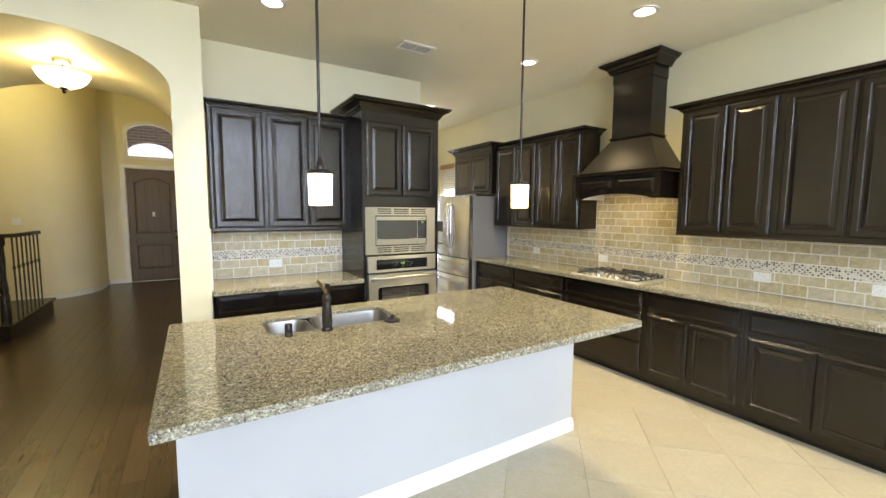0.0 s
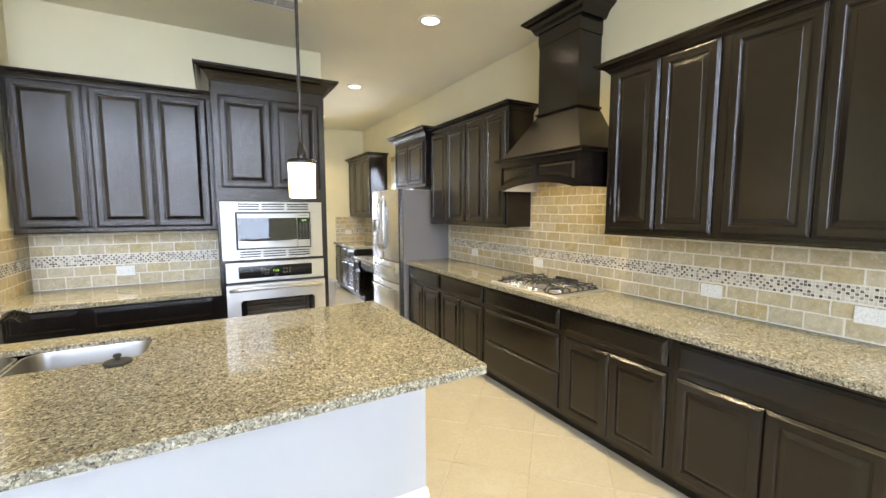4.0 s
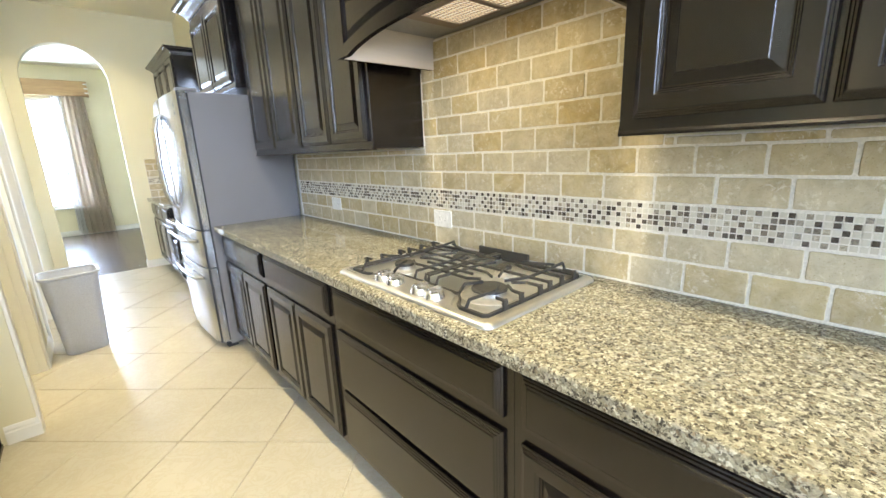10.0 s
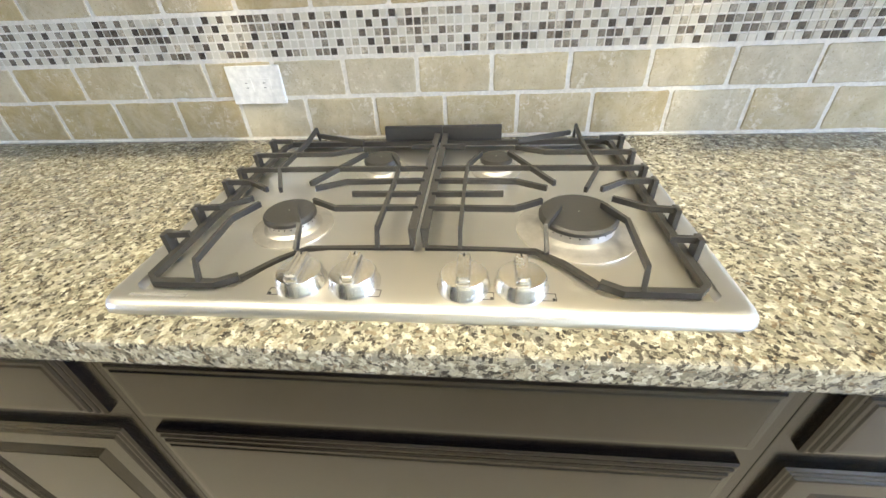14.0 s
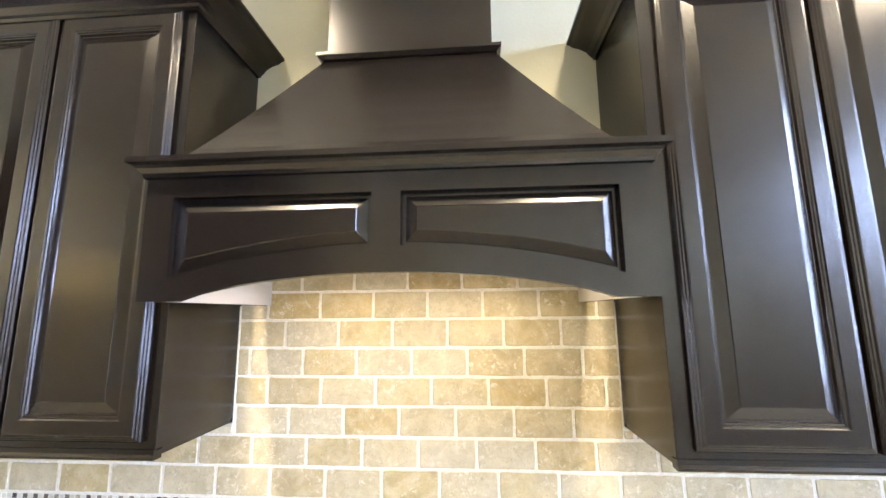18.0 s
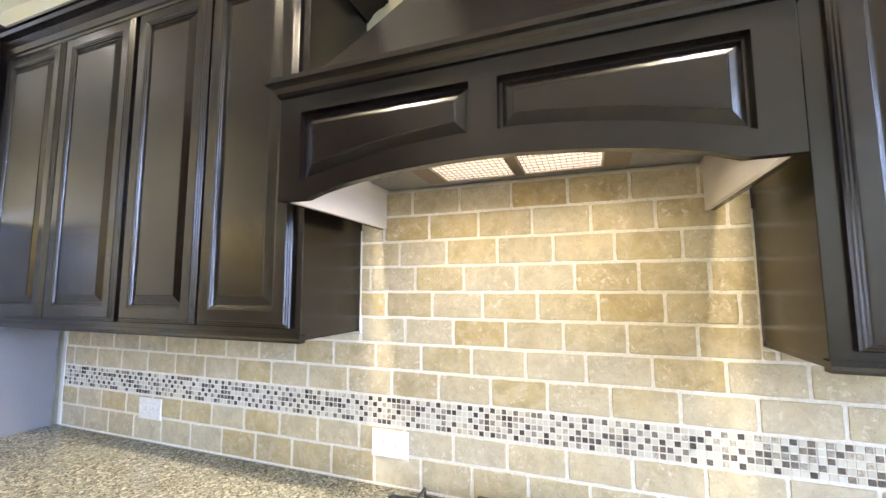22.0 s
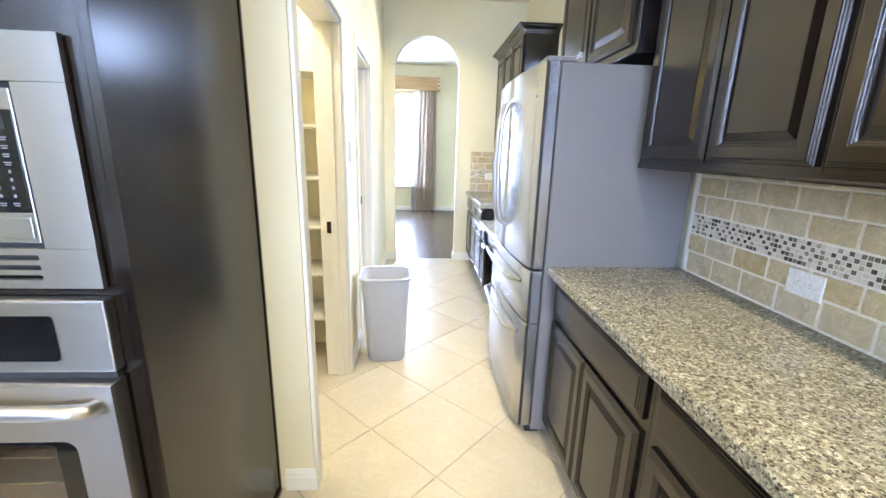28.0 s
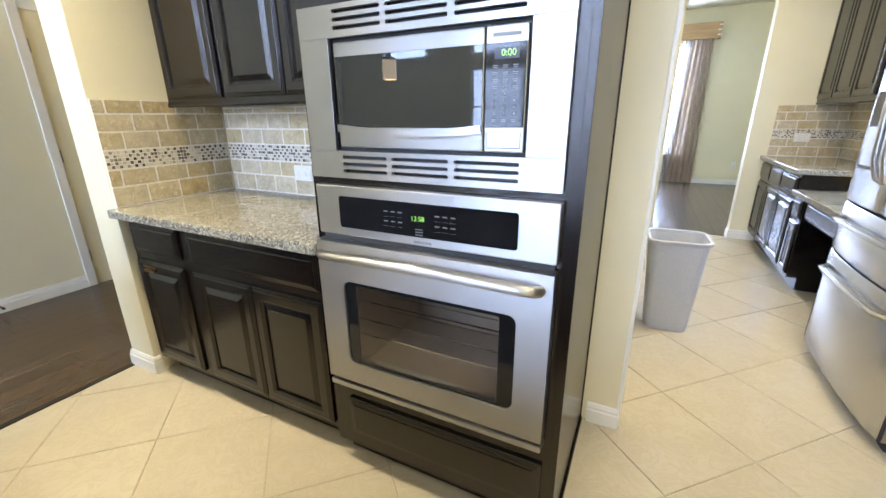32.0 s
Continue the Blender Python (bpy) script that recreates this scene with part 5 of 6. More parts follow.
for z0, z1 in ((0.627, 0.885), (0.060, 0.617)):
    d = part("freezer_drawer", bowed(0.002, FW - 0.002, z0, z1), STEELV, fr, "bowed brushed steel drawer", smooth=True)
    pts = []
    for k in range(13):
        x = 0.10 + (FW - 0.20) * k / 12
        lift = -0.045 if 0 < k < 12 else 0.004
        pts.append((x, front_y(x) + lift, z1 - 0.075))
    part("handle", tube(bmesh.new(), pts, 0.012, 12), STEELV, d, "long bowed steel handle", smooth=True)
part("gasket", boxed(0.006, FW - 0.006, -FDEP - 0.012, -FDEP, 0.065, 1.785, bevel=0), MARK, fr)
for z0, z1 in ((0.899, 1.793), (0.629, 0.883), (0.062, 0.615)):
    for xa, xb in ((FW - 0.003, FW - 0.0012), (0.0012, 0.003)):
        part("edge_strip", boxed(xa, xb, -FDEP - 0.066, -FDEP - 0.052, z0, z1, bevel=0), MARK, fr, "dark strip along the door edge")
part("badge", boxed(FW - 0.085, FW - 0.060, front_y(FW - 0.07) - 0.001, front_y(FW - 0.07) + 0.004, 1.70, 1.725, bevel=0.001), INK, fr)
part("badge_text", boxed(FW - 0.085, FW - 0.055, front_y(FW - 0.07) - 0.001, front_y(FW - 0.07) + 0.004, 1.655, 1.668, bevel=0.001), INK, fr)

# ==== outlets and switches ====
def outlet(m, label="white duplex outlet with wide cover plate", cat="outlet", rocker=False, wide=0.124, tall=0.081):
    """Lies in the x, z plane of m, looking to -y; wide when it lies on its side."""
    o = thing("outlet" if cat == "outlet" else "light_switch", m, label, cat)
    part("cover_plate", boxed(-wide / 2, wide / 2, -0.006, 0, -tall / 2, tall / 2, bevel=0.002), PLASTIC, o)
    across = wide > tall
    for s in ((-1, 1) if not rocker else (0,)):
        cx, cz = (s * 0.021, 0) if across else (0, s * 0.021)
        r = part("receptacle" if not rocker else "rocker", boxed(cx - 0.014, cx + 0.014, -0.0066, -0.0055, cz - (0.014 if not rocker else 0.03), cz + (0.014 if not rocker else 0.03), bevel=0.0005), PLASTIC, o)
        if not rocker:
            for dz in (-0.005, 0.005):
                a = (cx - 0.003, cx + 0.003, cz + dz - 0.0007, cz + dz + 0.0007) if across else (cx + dz - 0.0007, cx + dz + 0.0007, cz - 0.003, cz + 0.003)
                part("slot", boxed(a[0], a[1], -0.0068, -0.0064, a[2], a[3], bevel=0), MARK, r)
    return o


for oy in (4.330, 3.263, 1.720, 1.014, 0.865):
    outlet(pose(4.131, oy, 1.041, 0, 0, -90))
outlet(pose(0.80, 4.636, 1.035))
outlet(pose(3.80, 8.346, 1.10))
outlet(pose(3.97, 12.749, 0.38), wide=0.075, tall=0.118)
outlet(pose(2.4735, 5.812, 1.395, 0, 0, 90), "white light switch beside the pantry door", "switch", True, 0.075, 0.118)
outlet(pose(-2.36, 9.63, 1.36), "white light switch on the foyer wall", "switch", True, 0.12, 0.118)

# ==== ceiling fittings ====
for cx, cy in CANS:
    c = thing("recessed_light", pose(cx, cy, CEILING - 0.012), "white trimmed recessed ceiling light, lit", "recessed light", "recessed ceiling lights")
    part("trim_ring", lathe(bmesh.new(), [(0.070, 0.010), (0.072, 0.003), (0.088, 0.0), (0.098, 0.004), (0.100, 0.0115)]), TRIM, c, smooth=True)
    part("lens", lathe(bmesh.new(), [(0.001, 0.007), (0.070, 0.009)]), CANLIT, c, "glowing lamp lens", smooth=True)
vent = thing("ceiling_vent", pose(1.945, 3.78, CEILING - 0.012), "white metal ceiling vent with louvres", "ceiling vent")
part("vent_rim", sheet([rect(-0.17, 0.17, -0.095, 0.095), rect(-0.145, -0.006, -0.07, 0.07), rect(0.006, 0.145, -0.07, 0.07)], 0.011, lambda u, v, w: (u, v, w)), TRIM, vent)
for xa in (-0.145, 0.006):
    for k in range(7):
        y = -0.066 + k * 0.020
        part("slat", boxed(xa, xa + 0.139, y, y + 0.007, 0.001, 0.003, bevel=0), TRIM, vent)
part("backing", boxed(-0.145, 0.145, -0.07, 0.07, 0.009, 0.0105, bevel=0), MARK, vent)
for px in (0.594, 1.784):
    p = thing("pendant_lamp", pose(px, 2.130, 1.593), "lit pendant lamp with opal glass cylinder and bronze rod", "pendant lamp", "pendant lamps over the island")
    part("shade", lathe(bmesh.new(), [(0.048, 0.0), (0.0505, 0.004), (0.052, 0.072), (0.0535, 0.139), (0.050, 0.143), (0.001, 0.144)]), SHADE, p, "glowing opal glass shade", smooth=True)
    part("bulb_disc", lathe(bmesh.new(), [(0.001, 0.012), (0.048, 0.012)]), SHADE, p)
    part("shade_cap", lathe(bmesh.new(), [(0.0555, 0.136), (0.0565, 0.146), (0.050, 0.153), (0.020, 0.157), (0.018, 0.188), (0.011, 0.198), (0.009, 0.235), (0.001, 0.235)]), BRONZE, p, smooth=True)
    part("rod", rod(bmesh.new(), (0, 0, 0.225), (0, 0, CEILING - 1.613), 0.0065), BRONZE, p, smooth=True)
    part("canopy", lathe(bmesh.new(), [(0.001, 1.462), (0.02, 1.467), (0.058, 1.485), (0.062, 1.505), (0.062, 1.5065)]), BRONZE, p, smooth=True)

# ==== wastebasket ====
wb = thing("wastebasket", pose(2.685, 5.815, 0, 0, 0, 4), "tall grey plastic wastebasket standing on the tiles", "wastebasket")


def basket_ring(hx, hy, r, n=6, bow=0.02):
    out = []
    for x, y in round_rect(-hx, hx, -hy, hy, r, n):
        out.append((x * (1 + bow * (1 - (y / hy) ** 2)), y * (1 + 4 * bow * (1 - (x / hx) ** 2))))
    return out


def basket_part(name, steps, closed, label):
    bm = bmesh.new()
    rings = [[bm.verts.new((x, y, z)) for x, y in basket_ring(hx, hy, 0.05)] for hx, hy, z in steps]
    for p, q in zip(rings, rings[1:] + (rings[:1] if closed else [])):
        for k in range(len(p)):
            bm.faces.new((p[k], p[(k + 1) % len(p)], q[(k + 1) % len(q)], q[k]))
    if not closed:
        bm.faces.new(rings[-1])
        bm.faces.new(rings[0][::-1])
    bmesh.ops.recalc_face_normals(bm, faces=bm.faces)
    part(name, bm, BIN, wb, label, smooth=True)


basket_part("bucket", [(0.118, 0.098, 0.0), (0.122, 0.103, 0.006), (0.158, 0.140, 0.588), (0.1535, 0.1355, 0.588), (0.150, 0.132, 0.58), (0.118, 0.099, 0.012)], False, "")
basket_part("rim", [(0.1585, 0.1405, 0.583), (0.170, 0.152, 0.590), (0.172, 0.154, 0.605), (0.166, 0.148, 0.610), (0.154, 0.136, 0.606), (0.1525, 0.1345, 0.587)], True, "rolled plastic rim")

# ==== pantry ====
for z in (0.335, 0.64, 0.945, 1.248, 1.553, 1.856):
    lone("pantry_shelf", boxed(1.352, 2.325, 5.68, 5.998, z - 0.02, z, bevel=0.002), TRIM, "white painted pantry shelf", "shelf", "pantry shelves")
# ==== windows ====
def window(name, m, w, h, bars=(), label="white framed window", glass=CLEAR, rails=()):
    """Stands in the x, z plane of m with its lower left corner at the origin; looks to -y."""
    win = thing(name, m, label, "window")
    tagged(win, kind="structure")
    t = 0.045
    part("window_frame", sheet([rect(0, w, 0, h), rect(t, w - t, t, h - t)], 0.06, lambda u, v, q: (u, q, v)), TRIM, win)
    for z in rails:
        part("rail", boxed(t, w - t, 0.012, 0.048, z - 0.02, z + 0.02, bevel=0.002), TRIM, win)
    for x in bars:
        part("mullion", boxed(x - 0.02, x + 0.02, 0.013, 0.047, t, h - t, bevel=0.002), TRIM, win)
    p = part("pane", boxed(t, w - t, 0.028, 0.032, t, h - t, bevel=0), glass, win)
    p.visible_shadow = False
    return win


for n, wx in enumerate(WINDOWS_LOW):
    window(f"window_{n + 1}", pose(wx + 0.65, -4.65, 0.70, 0, 0, 180), 1.3, 1.7, rails=(0.85,))
for n, wx in enumerate(WINDOWS_HIGH):
    window(f"window_{n + 7}", pose(wx + 0.65, -4.65, 2.70, 0, 0, 180), 1.3, 1.9)
window("window_4", pose(1.45, 12.80, 0.57), 1.52, 2.05, (0.76,), rails=(1.52,))
structure("window_sill", boxed(1.40, 3.02, 12.69, 12.80, 0.535, 0.569, bevel=0.006), TRIM, "white wooden window sill", "trim")
window("window_5", pose(4.20, 6.93, 1.05, 0, 0, -90), 0.91, 1.39, rails=(0.7,))
bl = thing("window_blind", pose(4.165, 6.475, 1.07, 0, 0, -90), "white slatted blind with a wooden valance", "blind")
part("valance", boxed(-0.44, 0.44, -0.03, 0.02, 1.29, 1.365, bevel=0.004), RUSTIC, bl, "brown wooden blind valance")
for k in range(32):
    s = boxed(-0.43, 0.43, -0.022, 0.022, -0.0015, 0.0015, bevel=0)
    bmesh.ops.rotate(s, verts=s.verts, cent=(0, 0, 0), matrix=Matrix.Rotation(radians(35), 3, "X"))
    bmesh.ops.translate(s, verts=s.verts, vec=(0, 0, 0.01 + k * 0.041))
    part("slat", s, PLASTIC, bl)
# the view outside the dining room and front door windows
tagged(new("backdrop", mesh_of("backdrop", boxed(-1.0, 6.5, 15.0, 15.05, -0.3, 4.5, bevel=0), DAYGLOW)), "overexposed bright daylight outside", "backdrop", "", "structure")

# ==== dining room ====
val = thing("valance", pose(2.35, 12.75, 2.66), "rustic knotty pine window valance box", "valance")
part("front_board", boxed(-1.0, 0.995, -0.145, -0.120, 0, 0.275, bevel=0.006), RUSTIC, val)
part("end_board", boxed(0.97, 0.995, -0.119, 0, 0, 0.275, bevel=0.004), RUSTIC, val)
part("end_board", boxed(-1.0, -0.975, -0.119, 0, 0, 0.275, bevel=0.004), RUSTIC, val)
part("top_board", boxed(-0.974, 0.969, -0.119, 0, 0.255, 0.275, bevel=0.002), RUSTIC, val)
for z in (0.05, 0.13, 0.21):
    part("bracket", boxed(0.94, 0.999, -0.150, -0.1455, z, z + 0.022, bevel=0.002), PLASTIC, val)


def drape(name, x0, x1, folds, material, label, y=12.68, gather=0.75):
    bm = bmesh.new()
    n, rows = folds * 10, 12
    grid = []
    for r in range(rows + 1):
        f = r / rows
        z = 0.012 + (2.66 - 0.012) * f
        pinch = gather + (1 - gather) * (1 - f) ** 0.7
        c = (x0 + x1) / 2 - 0.03 * (1 - f)
        row = []
        for k in range(n + 1):
            u = k / n - 0.5
            a = k / 10 * math.tau
            row.append(bm.verts.new((c + u * (x1 - x0) * pinch + 0.008 * math.sin(a * 0.5 + f * 2), y + 0.032 * math.sin(a + 0.6 * math.sin(f * 3)) * (1.15 - 0.4 * f), z)))
        grid.append(row)
    for a, b in zip(grid, grid[1:]):
        for k in range(n):
            bm.faces.new((a[k], a[k + 1], b[k + 1], b[k]))
    bmesh.ops.solidify(bm, geom=list(bm.faces), thickness=0.003)
    return lone(name, bm, material, label, "curtain", smooth=True)


drape("curtain", 2.86, 3.32, 5, CLOTH, "taupe floor-length curtain hanging in folds")
drape("sheer_curtain", 2.74, 2.95, 3, SHEER, "thin white sheer curtain beside the window", 12.715)
drape("curtain", 1.32, 1.70, 4, CLOTH, "taupe floor-length curtain hanging in folds")

# ==== hall and foyer ====
fd = thing("front_door", pose(-0.62, 11.19, 0), "dark stained wooden front door with arched panels", "door")
part("slab", boxed(-0.445, 0.445, -0.002, 0.04, 0.012, 2.43, bevel=0.003), DOORWOOD, fd)
for xa, xb in ((-0.33, 0.33),):
    arch_top = [(xb - (xb - xa) * k / 10, 2.14 + 0.12 * math.sin(math.pi * k / 10)) for k in range(11)]
    part("upper_panel", carved(bmesh.new(), [(xa, 1.05), (xb, 1.05)] + arch_top, [(0, 0), (0, 0.004), (0.02, 0.012), (0.04, 0.004)], -0.002), DOORWOOD, fd)
    for x in (-0.13, 0.13):
        part("board_groove", boxed(x - 0.004, x + 0.004, -0.0085, -0.0062, 1.10, 2.18, bevel=0), MARK, fd)
part("lower_panel", carved(bmesh.new(), rect(-0.33, 0.33, 0.28, 0.80), [(0, 0), (0, 0.004), (0.02, 0.012), (0.04, 0.004)], -0.002), DOORWOOD, fd)
part("notice", boxed(-0.02, 0.03, -0.012, -0.0085, 1.42, 1.52, bevel=0.001), PLASTIC, fd, "small white card")
part("door_knob", lathe(bmesh.new(), [(0.001, -0.02), (0.02, -0.018), (0.028, 0), (0.02, 0.02), (0.001, 0.022)], (0.40, -0.045, 0.95)), BRONZE, fd, smooth=True)
part("deadbolt", rod(bmesh.new(), (0.40, -0.022, 1.08), (0.40, -0.002, 1.08), 0.025), BRONZE, fd, smooth=True)
dc = thing("front_door_casing", pose(-0.62, 11.15, 0), "white painted door casing", "door frame")
tagged(dc, kind="structure")
for xa, xb in ((-0.535, -0.455), (0.455, 0.535)):
    part("casing_side", boxed(xa, xb, -0.018, 0, 0, 2.525, bevel=0.004), TRIM, dc)
part("casing_head", boxed(-0.454, 0.454, -0.020, 0, 2.445, 2.525, bevel=0.004), TRIM, dc)
TW = [(-0.415, 0.0), (0.415, 0.0)] + [(0.415 * math.cos(math.pi * k / 12), 0.49 + 0.23 * math.sin(math.pi * k / 12)) for k in range(13)]
tr = thing("window_6", pose(-0.605, 11.15, 2.68), "arched white transom window with leaded glass", "window")
tagged(tr, kind="structure")
part("window_frame", sheet([inset(TW, -0.05), inset(TW, 0.02)], 0.10, lambda u, v, w: (u, -0.018 + w, v)), TRIM, tr)
part("pane", sheet([inset(TW, 0.02)], 0.005, lambda u, v, w: (u, 0.05 + w, v)), CLEAR, tr).visible_shadow = False
wall_y("wall_porch", 12.80, 0.2, -3.2, 1.6, 5.2, [[(-1.22, 1.0), (-0.24, 1.0)] + [(-0.73 + 0.49 * math.cos(math.pi * k / 12), 2.92 + 0.30 * math.sin(math.pi * k / 12)) for k in range(13)]], "brown brick porch wall with an arched opening", 0.0, PORCH)
tagged(new("backdrop", mesh_of("backdrop", boxed(-3.5, 2.0, 13.2, 13.25, 1.8, 5.5, bevel=0), TRANSOM)), "overexposed bright daylight outside", "backdrop", "", "structure")

hl = thing("hall_ceiling_light", pose(-0.75, 4.83, 2.535), "lit alabaster bowl ceiling light with bronze finial", "ceiling light")
part("bowl", lathe(bmesh.new(), [(0.001, 0.02), (0.062, 0.025), (0.115, 0.05), (0.153, 0.088), (0.173, 0.128), (0.177, 0.138), (0.170, 0.138), (0.146, 0.094), (0.001, 0.036)]), BOWL, hl, "glowing alabaster glass bowl", smooth=True)
part("finial", lathe(bmesh.new(), [(0.001, -0.025), (0.012, -0.018), (0.016, -0.006), (0.010, 0.004), (0.026, 0.012), (0.030, 0.022), (0.001, 0.023)]), BRONZE, hl, smooth=True)
part("stem", rod(bmesh.new(), (0, 0, 0.03), (0, 0, 0.235), 0.009), NICKEL, hl, smooth=True)
part("canopy", lathe(bmesh.new(), [(0.001, 0.205), (0.05, 0.210), (0.064, 0.225), (0.066, 0.242), (0.066, 0.252)]), NICKEL, hl, smooth=True)

hd = thing("hall_door", pose(-1.57, 4.905, 0, 0, 0, 90), "cream painted interior door, closed, with brass hinges", "door")
part("slab", boxed(-0.372, 0.372, 0.012, 0.05, 0.012, 2.04, bevel=0.002), DOORWHITE, hd)
for z in (0.25, 1.05, 1.82):
    part("hinge", boxed(-0.381, -0.366, -0.002, 0.0118, z - 0.045, z + 0.045, bevel=0.002), NICKEL, hd, "satin nickel hinge")
for xa, xb, za, zb in ((-0.442, -0.380, 0, 2.112), (0.380, 0.442, 0, 2.112), (-0.379, 0.379, 2.05, 2.112)):
    part("casing", boxed(xa, xb, -0.016, 0, za, zb, bevel=0.004), TRIM, hd, "white door casing")
stop = thing("door_stop", pose(-1.555, 3.93, 0.055, 0, 0, 90), "small bronze baseboard door stop", "door stop")
part("spring", rod(bmesh.new(), (0, 0.0, 0), (0, -0.07, 0), 0.006), BRONZE, stop, smooth=True)
part("tip", rod(bmesh.new(), (0, -0.0705, 0), (0, -0.085, 0), 0.009), RUBBER, stop, smooth=True)

# stair foot with railing
ss = thing("stair_step", pose(-2.6, 7.95, 0), "dark wooden stair landing step with rounded nosing", "stair")
part("riser", boxed(-0.95, 0.80, -0.95, 0.80, 0, 0.155, bevel=0.004), DARKWOOD, ss)
part("tread", boxed(-0.97, 0.83, -0.98, 0.83, 0.156, 0.190, bevel=0.012), DARKWOOD, ss)
rl = thing("stair_railing", pose(-1.95, 7.9, 0.191), "dark wooden handrail on wrought iron balusters", "railing")
part("handrail", tube(bmesh.new(), [(-0.9, -0.62, 1.16), (-0.3, -0.62, 1.10), (0.0, -0.55, 1.04), (0.06, -0.3, 1.03), (0.08, 0.25, 1.03), (0.08, 0.68, 1.03)], 0, square=(0.032, 0.024)), DARKWOOD, rl)
part("newel_post", lathe(bmesh.new(), [(0.048, 0), (0.048, 0.30), (0.036, 0.32), (0.044, 0.36), (0.030, 0.50), (0.036, 0.75), (0.030, 0.90), (0.046, 0.94), (0.046, 1.02), (0.001, 1.025)], (0.02, -0.53, 0)), DARKWOOD, rl, smooth=True)
for k in range(7):
    y = -0.36 + k * 0.165
    b = bmesh.new()
    tube(b, [(0.08, y, 0), (0.08, y, 1.012)], 0.010, 6)
    lathe(b, [(0.008, -0.04), (0.020, 0), (0.008, 0.04)], (0.08, y, 0.62), 8)
    part("baluster", b, IRON, rl, "wrought iron baluster with knuckle")
for k in range(4):
    b = bmesh.new()
    x = -0.15 - k * 0.17
    tube(b, [(x, -0.62, 0), (x, -0.62, 1.055 - 0.09 * x)], 0.008, 6)
    lathe(b, [(0.008, -0.04), (0.020, 0), (0.008, 0.04)], (x, -0.62, 0.62), 8)
    part("baluster", b, IRON, rl, "wrought iron baluster with knuckle")
# ==== pieces of the walls and floors ====
def tile_mesh(name, w, h, t=0.009, chamfer=0.0019, seed=0):
    """One tumbled tile in its own x (width), y (height), z (out) space, with slightly uneven edges."""
    rnd = random.Random(seed)
    loop = round_rect(-w / 2, w / 2, -h / 2, h / 2, 0.004, 2)
    fine = []
    for k, (x, y) in enumerate(loop):
        x2, y2 = loop[(k + 1) % len(loop)]
        n = max(1, round(math.hypot(x2 - x, y2 - y) / 0.022))
        fine += [(x + (x2 - x) * i / n, y + (y2 - y) * i / n) for i in range(n)]
    loop = [(x + rnd.uniform(-1, 1) * 0.0009, y + rnd.uniform(-1, 1) * 0.0009) for x, y in fine]
    bm = bmesh.new()
    rings = [[bm.verts.new((x, y, z)) for x, y in ring] for ring, z in ((loop, 0), (loop, t - chamfer), (inset(loop, chamfer), t))]
    for a, b in zip(rings, rings[1:]):
        for k in range(len(a)):
            bm.faces.new((a[k], a[(k + 1) % len(a)], b[(k + 1) % len(b)], b[k]))
    bm.faces.new(rings[-1])
    return mesh_of(name, bm, TRAV)


tile_shapes = {}


def add_tile(parent, m, w, h):
    key = (round(w, 3), round(h, 3), random.randrange(4))
    if key not in tile_shapes:
        tile_shapes[key] = tile_mesh("travertine_tile", w, h, seed=len(tile_shapes))
    ob = new("travertine_tile", tile_shapes[key])
    ob.parent = parent
    ob.matrix_basis = m
    return ob


PITCH, GAP = 0.158, 0.0076
ROWS_Z = [(0.917, 1.011, 2.371), (1.011, 1.091, 2.427), (1.180, 1.262, 2.314), (1.262, 1.343, 2.371), (1.343, 1.424, 2.426), (1.424, 1.504, 2.493), (1.504, 1.584, 2.550), (1.584, 1.664, 2.605), (1.664, 1.745, 2.662), (1.745, 1.825, 2.72)]
BAND = (1.093, 1.178)


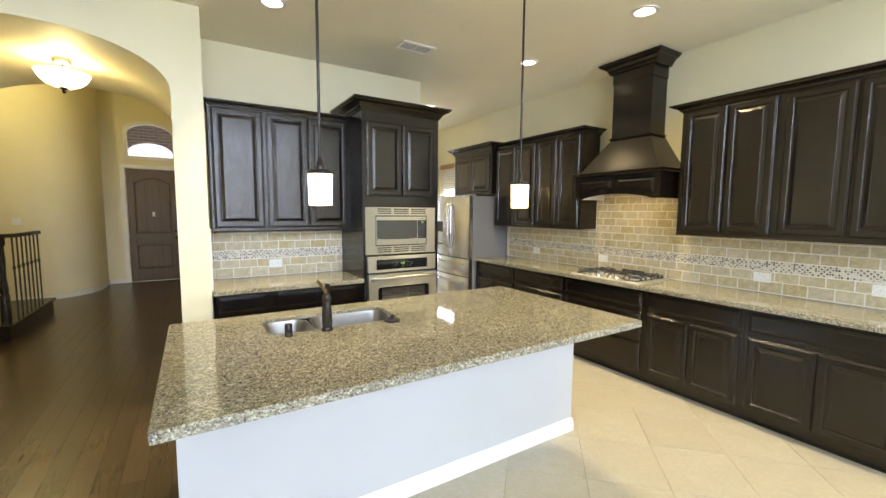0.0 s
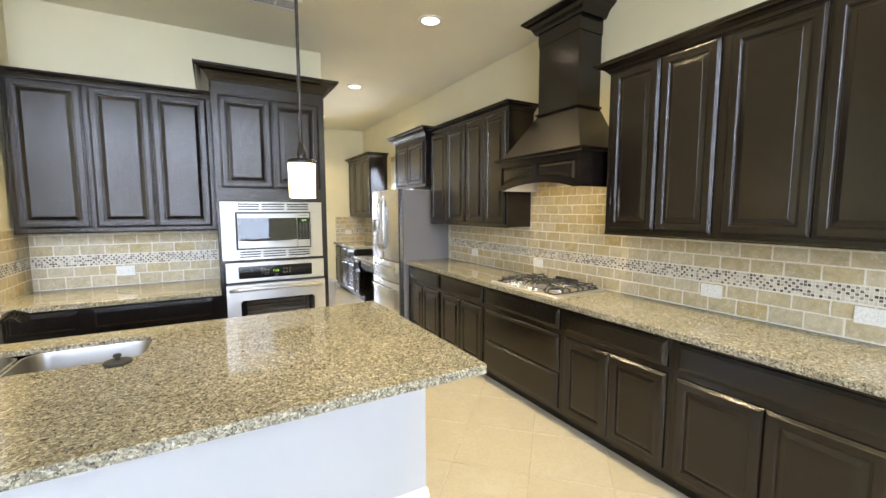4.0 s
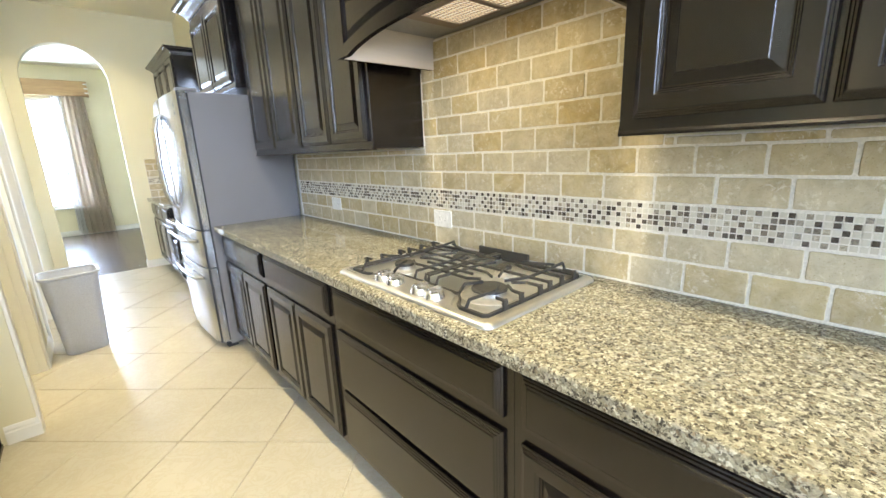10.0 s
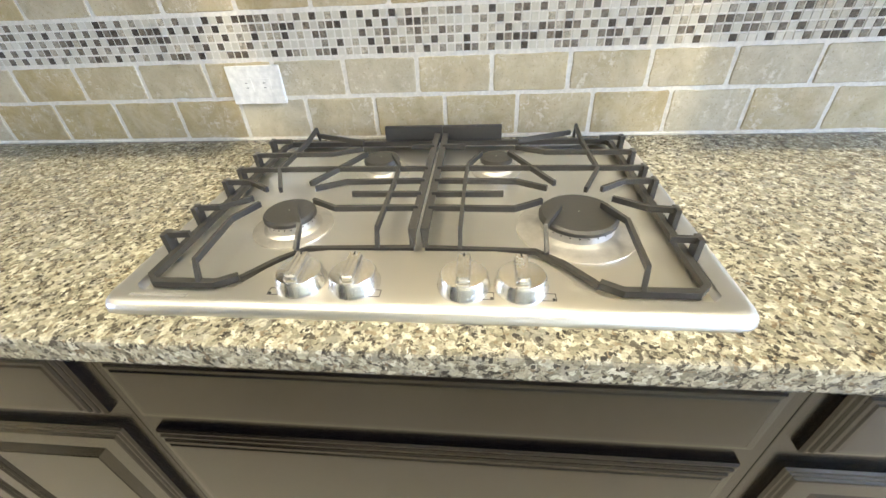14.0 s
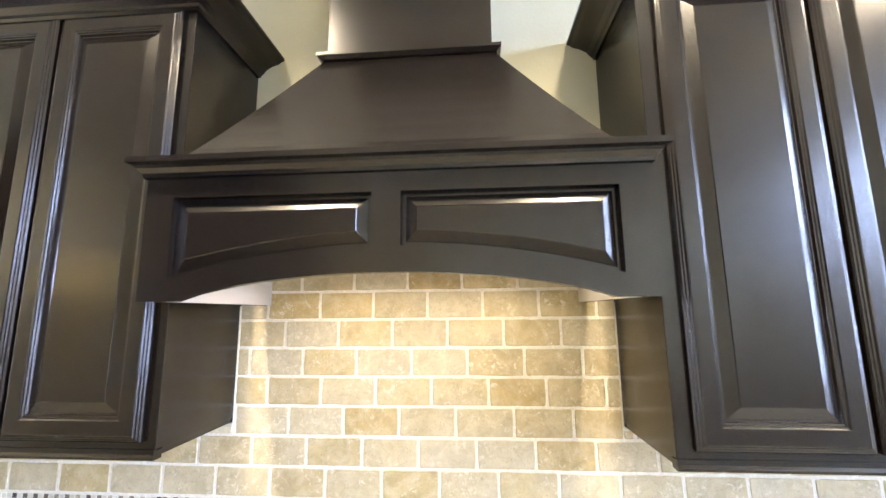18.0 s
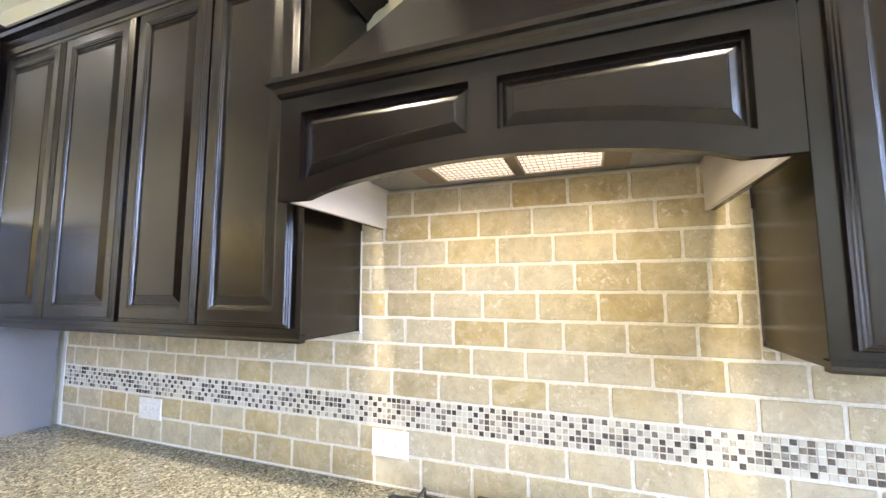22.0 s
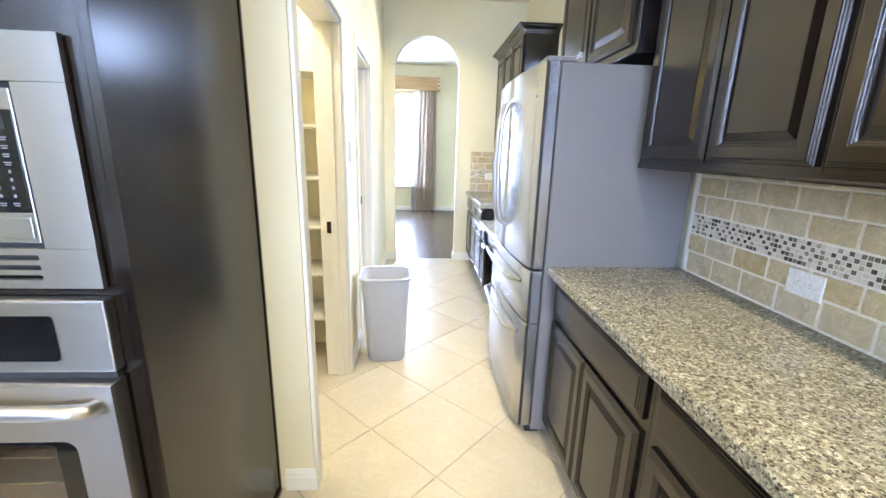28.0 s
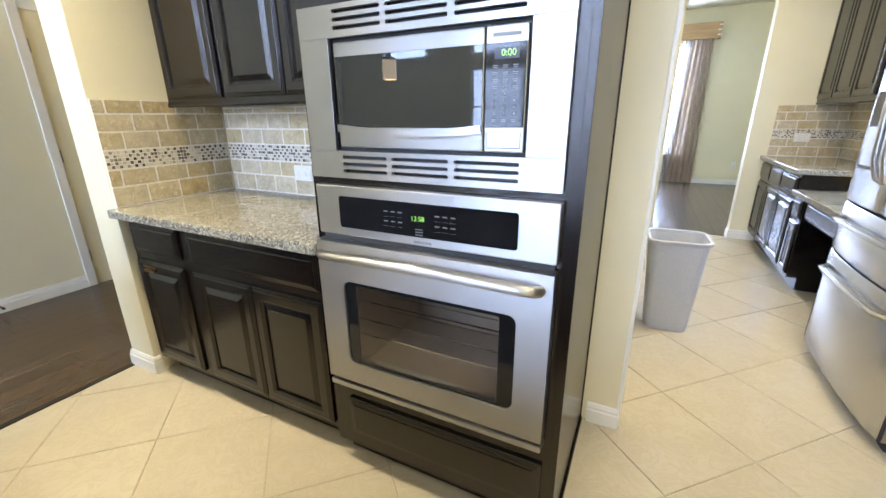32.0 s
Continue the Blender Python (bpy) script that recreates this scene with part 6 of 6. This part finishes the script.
def splash(name, m, u0, u1, rows, phase, holes=(), single_band=None):
    """Backsplash in the u, z plane of m, looking to -y; holes are (u0, u1, z0, z1) left out for outlets."""
    top = max(r[1] for r in rows)
    back = structure(name, sheet([rect(u0, u1, 0.9145, top)], 0.0112, lambda u, v, w: (u, -w, v)), GROUT, "tumbled travertine subway tile backsplash with a mosaic band", "backsplash")
    back.matrix_world = m
    for z0, z1, off, a, b in [(r[0], r[1], r[2], r[3] if len(r) > 3 else u0, r[4] if len(r) > 4 else u1) for r in rows]:
        k0 = math.floor((a - off - phase) / PITCH)
        u = off + phase + k0 * PITCH
        while u < b:
            ua, ub = max(u + GAP / 2, a + 0.001), min(u + PITCH - GAP / 2, b - 0.001)
            u += PITCH
            if ub - ua < 0.012:
                continue
            add_tile(back, pose((ua + ub) / 2, -0.004 + random.uniform(-0.0006, 0.0006), (z0 + z1) / 2, 90), ub - ua, z1 - z0 - GAP)
    # mosaic band
    size, pitch = 0.0129, 0.0164
    pick = random.Random(name)
    shapes, rest = {}, {False: bmesh.new(), True: bmesh.new()}
    for c in range(int((u1 - u0) / pitch)):
        for r in range(5):
            u, z = u0 + 0.003 + (c + 0.5) * pitch, BAND[0] + 0.0012 + (r + 0.5) * 0.0166
            stone = pick.random() < (0.80 if (c + r) % 2 else 0.16)
            if single_band and single_band[0] <= u <= single_band[1]:
                if stone not in shapes:
                    shapes[stone] = mesh_of("mosaic_tile", boxed(-size / 2, size / 2, -0.0088, 0, -size / 2, size / 2, bevel=0), MOSAIC[stone])
                ob = new("mosaic_tile", shapes[stone])
                ob.parent = back
                ob.matrix_basis = pose(u, -0.004 + pick.uniform(-0.0003, 0.0003), z)
            else:
                bm = rest[stone]
                vs = [bm.verts.new((u + sx * size / 2, y, z + sz * size / 2)) for y in (-0.0128, -0.004) for sx, sz in ((-1, -1), (1, -1), (1, 1), (-1, 1))]
                bm.faces.new(vs[:4])
                for k in range(4):
                    bm.faces.new((vs[k], vs[4 + k], vs[4 + (k + 1) % 4], vs[(k + 1) % 4]))
    for stone, label in ((False, "small cream mosaic pieces in the band"), (True, "small dark and tan stone mosaic pieces in the band")):
        tagged(part("mosaic_band", rest[stone], MOSAICS[stone], back), label, kind="stuff")
    return back


# on the east wall u runs south: u = -y
def east_rows(rows):
    return [(z0, z1, -off, *lim) for z0, z1, off, *lim in rows]


back = structure("backsplash_grout", boxed(4.1333, 4.1445, 2.298, 3.378, 1.373, 1.826, bevel=0), GROUT, "pale grout bed behind the tiles", "backsplash")
sp = splash("backsplash_1", pose(4.1445, 0, 0, 0, 0, -90), -4.905, -0.755, east_rows([(r[0], r[1], r[2]) for r in ROWS_Z[:4]] + [(1.343, 1.3715, 2.426, -4.905, -3.379), (1.343, 1.3715, 2.426, -2.297, -0.755)]), 0.0, single_band=(-3.36, -2.33))
for z0, z1, off in [ROWS_Z[4]] + ROWS_Z[5:]:
    u = -off - PITCH * 8
    while u < -2.298:
        ua, ub = max(u + GAP / 2, -3.377), min(u + PITCH - GAP / 2, -2.299)
        u += PITCH
        if ub - ua > 0.012:
            za = z0
            add_tile(sp, pose((ua + ub) / 2, -0.004 + random.uniform(-0.0006, 0.0006), (za + z1) / 2, 90), ub - ua, z1 - za - GAP)
structure("tile_edge", boxed(4.131, 4.1445, 4.906, 4.93, 0.915, 1.372, bevel=0.001), TRIM, "pale painted wall strip at the tile edge", "trim")
NROWS = [(z0, z1, off) for z0, z1, off in ROWS_Z[:4]] + [(1.343, 1.3715, 2.426)]
splash("backsplash_2", pose(0, 4.6495, 0), 0.226, 1.488, [(z0, z1, off - 2.30) for z0, z1, off in NROWS], 0.03)
splash("backsplash_3", pose(0.2105, 0, 0, 0, 0, 90), 4.004, 4.637, [(z0, z1, off) for z0, z1, off in ROWS_Z[:4]] + [(1.343, 1.405, 2.426)], 0.05)
splash("backsplash_4", pose(0, 8.3595, 0), 3.55, 4.131, [(z0, z1, off) for z0, z1, off in ROWS_Z[:4]] + [(1.343, 1.409, 2.426)], 0.0)
splash("backsplash_5", pose(4.1445, 0, 0, 0, 0, -90), -8.345, -7.06, east_rows([(r[0], r[1], r[2]) for r in ROWS_Z[:4]] + [(1.343, 1.409, 2.426)]), 0.0)

# floor tiles on the diagonal
HALF = 0.3265
i_mesh = {}
for i in range(-12, 8):
    for j in range(-34, 14):
        if (i + j) % 2:
            continue
        cx, cy = 2.995 + HALF * (i + 1), 5.343 + HALF * j
        d = HALF - 0.0026
        poly = [(cx - d, cy), (cx, cy - d), (cx + d, cy), (cx, cy + d)]
        cut = clipped(poly, 0.014, 4.143, -4.6, 8.418)
        if len(cut) < 3 or area_of(cut) < 0.002:
            continue
        whole = abs(area_of(cut) - area_of(poly)) < 1e-6
        if whole and "w" in i_mesh:
            me, c = i_mesh["w"], (cx, cy)
        else:
            bm, c = plate(cut, -0.010, 0.0, 0.0022)
            me = mesh_of("floor_tile", bm, FTILE)
            if whole:
                i_mesh["w"] = me
        ob = new("floor_tile", me)
        ob.parent = floor
        ob.location = (*c, random.uniform(-0.0004, 0.0002))


def planks(holder, x0, x1, y0, y1, near, wide=0.127, seed=3):
    """Boards along y; those inside near = (x0, x1, y0, y1) are pieces of their own."""
    rnd = random.Random(seed)
    shapes = {}
    rest = bmesh.new()
    x = x0
    while x < x1 - 0.02:
        xb = min(x + wide, x1)
        y = y0 - rnd.uniform(0, 1.1)
        while y < y1:
            length = rnd.choice((0.75, 1.0, 1.25, 1.5))
            a, b = max(y, y0), min(y + length, y1)
            y += length
            if b - a < 0.05:
                continue
            cx, cy, hw, hl = (x + xb) / 2, (a + b) / 2, (xb - x) / 2 - 0.0007, (b - a) / 2 - 0.0007
            if near[0] < cx < near[1] and near[2] < cy < near[3]:
                key = (round(hw, 4), round(hl, 4))
                if key not in shapes:
                    shapes[key] = mesh_of("floor_plank", plate([(-hw, -hl), (hw, -hl), (hw, hl), (-hw, hl)], -0.008, 0.0, 0.0005)[0], PLANK)
                ob = new("floor_plank", shapes[key])
                ob.parent = holder
                ob.location = (cx, cy, 0)
            else:
                vs = [rest.verts.new((cx + sx * hw, cy + sy * hl, z)) for z in (0.0, -0.008) for sx, sy in ((-1, -1), (1, -1), (1, 1), (-1, 1))]
                rest.faces.new(vs[:4])
                for k in range(4):
                    rest.faces.new((vs[k], vs[4 + k], vs[4 + (k + 1) % 4], vs[(k + 1) % 4]))
        x = xb
    tagged(part("floor_planks", rest, PLANKS, holder), "dark stained hardwood boards", kind="stuff")


planks(hall_floor, -5.4, -0.023, -4.6, 11.14, (-2.2, 0.0, 2.6, 11.2))
planks(dining_floor, 0.6, 5.2, 8.424, 12.745, (2.0, 4.3, 8.4, 12.8), seed=5)

# pale caulk where the tiles meet the cabinets and the counter
for ya, yb, za, zb in ((2.2965, 2.3000, 1.374, 1.705), (3.3760, 3.3795, 1.374, 1.705), (0.757, 4.904, 0.9146, 0.9185)):
    structure("caulk_line", boxed(4.1285, 4.1443, ya, yb, za, zb, bevel=0), GROUT, "pale caulk line along the tile edge", "trim")
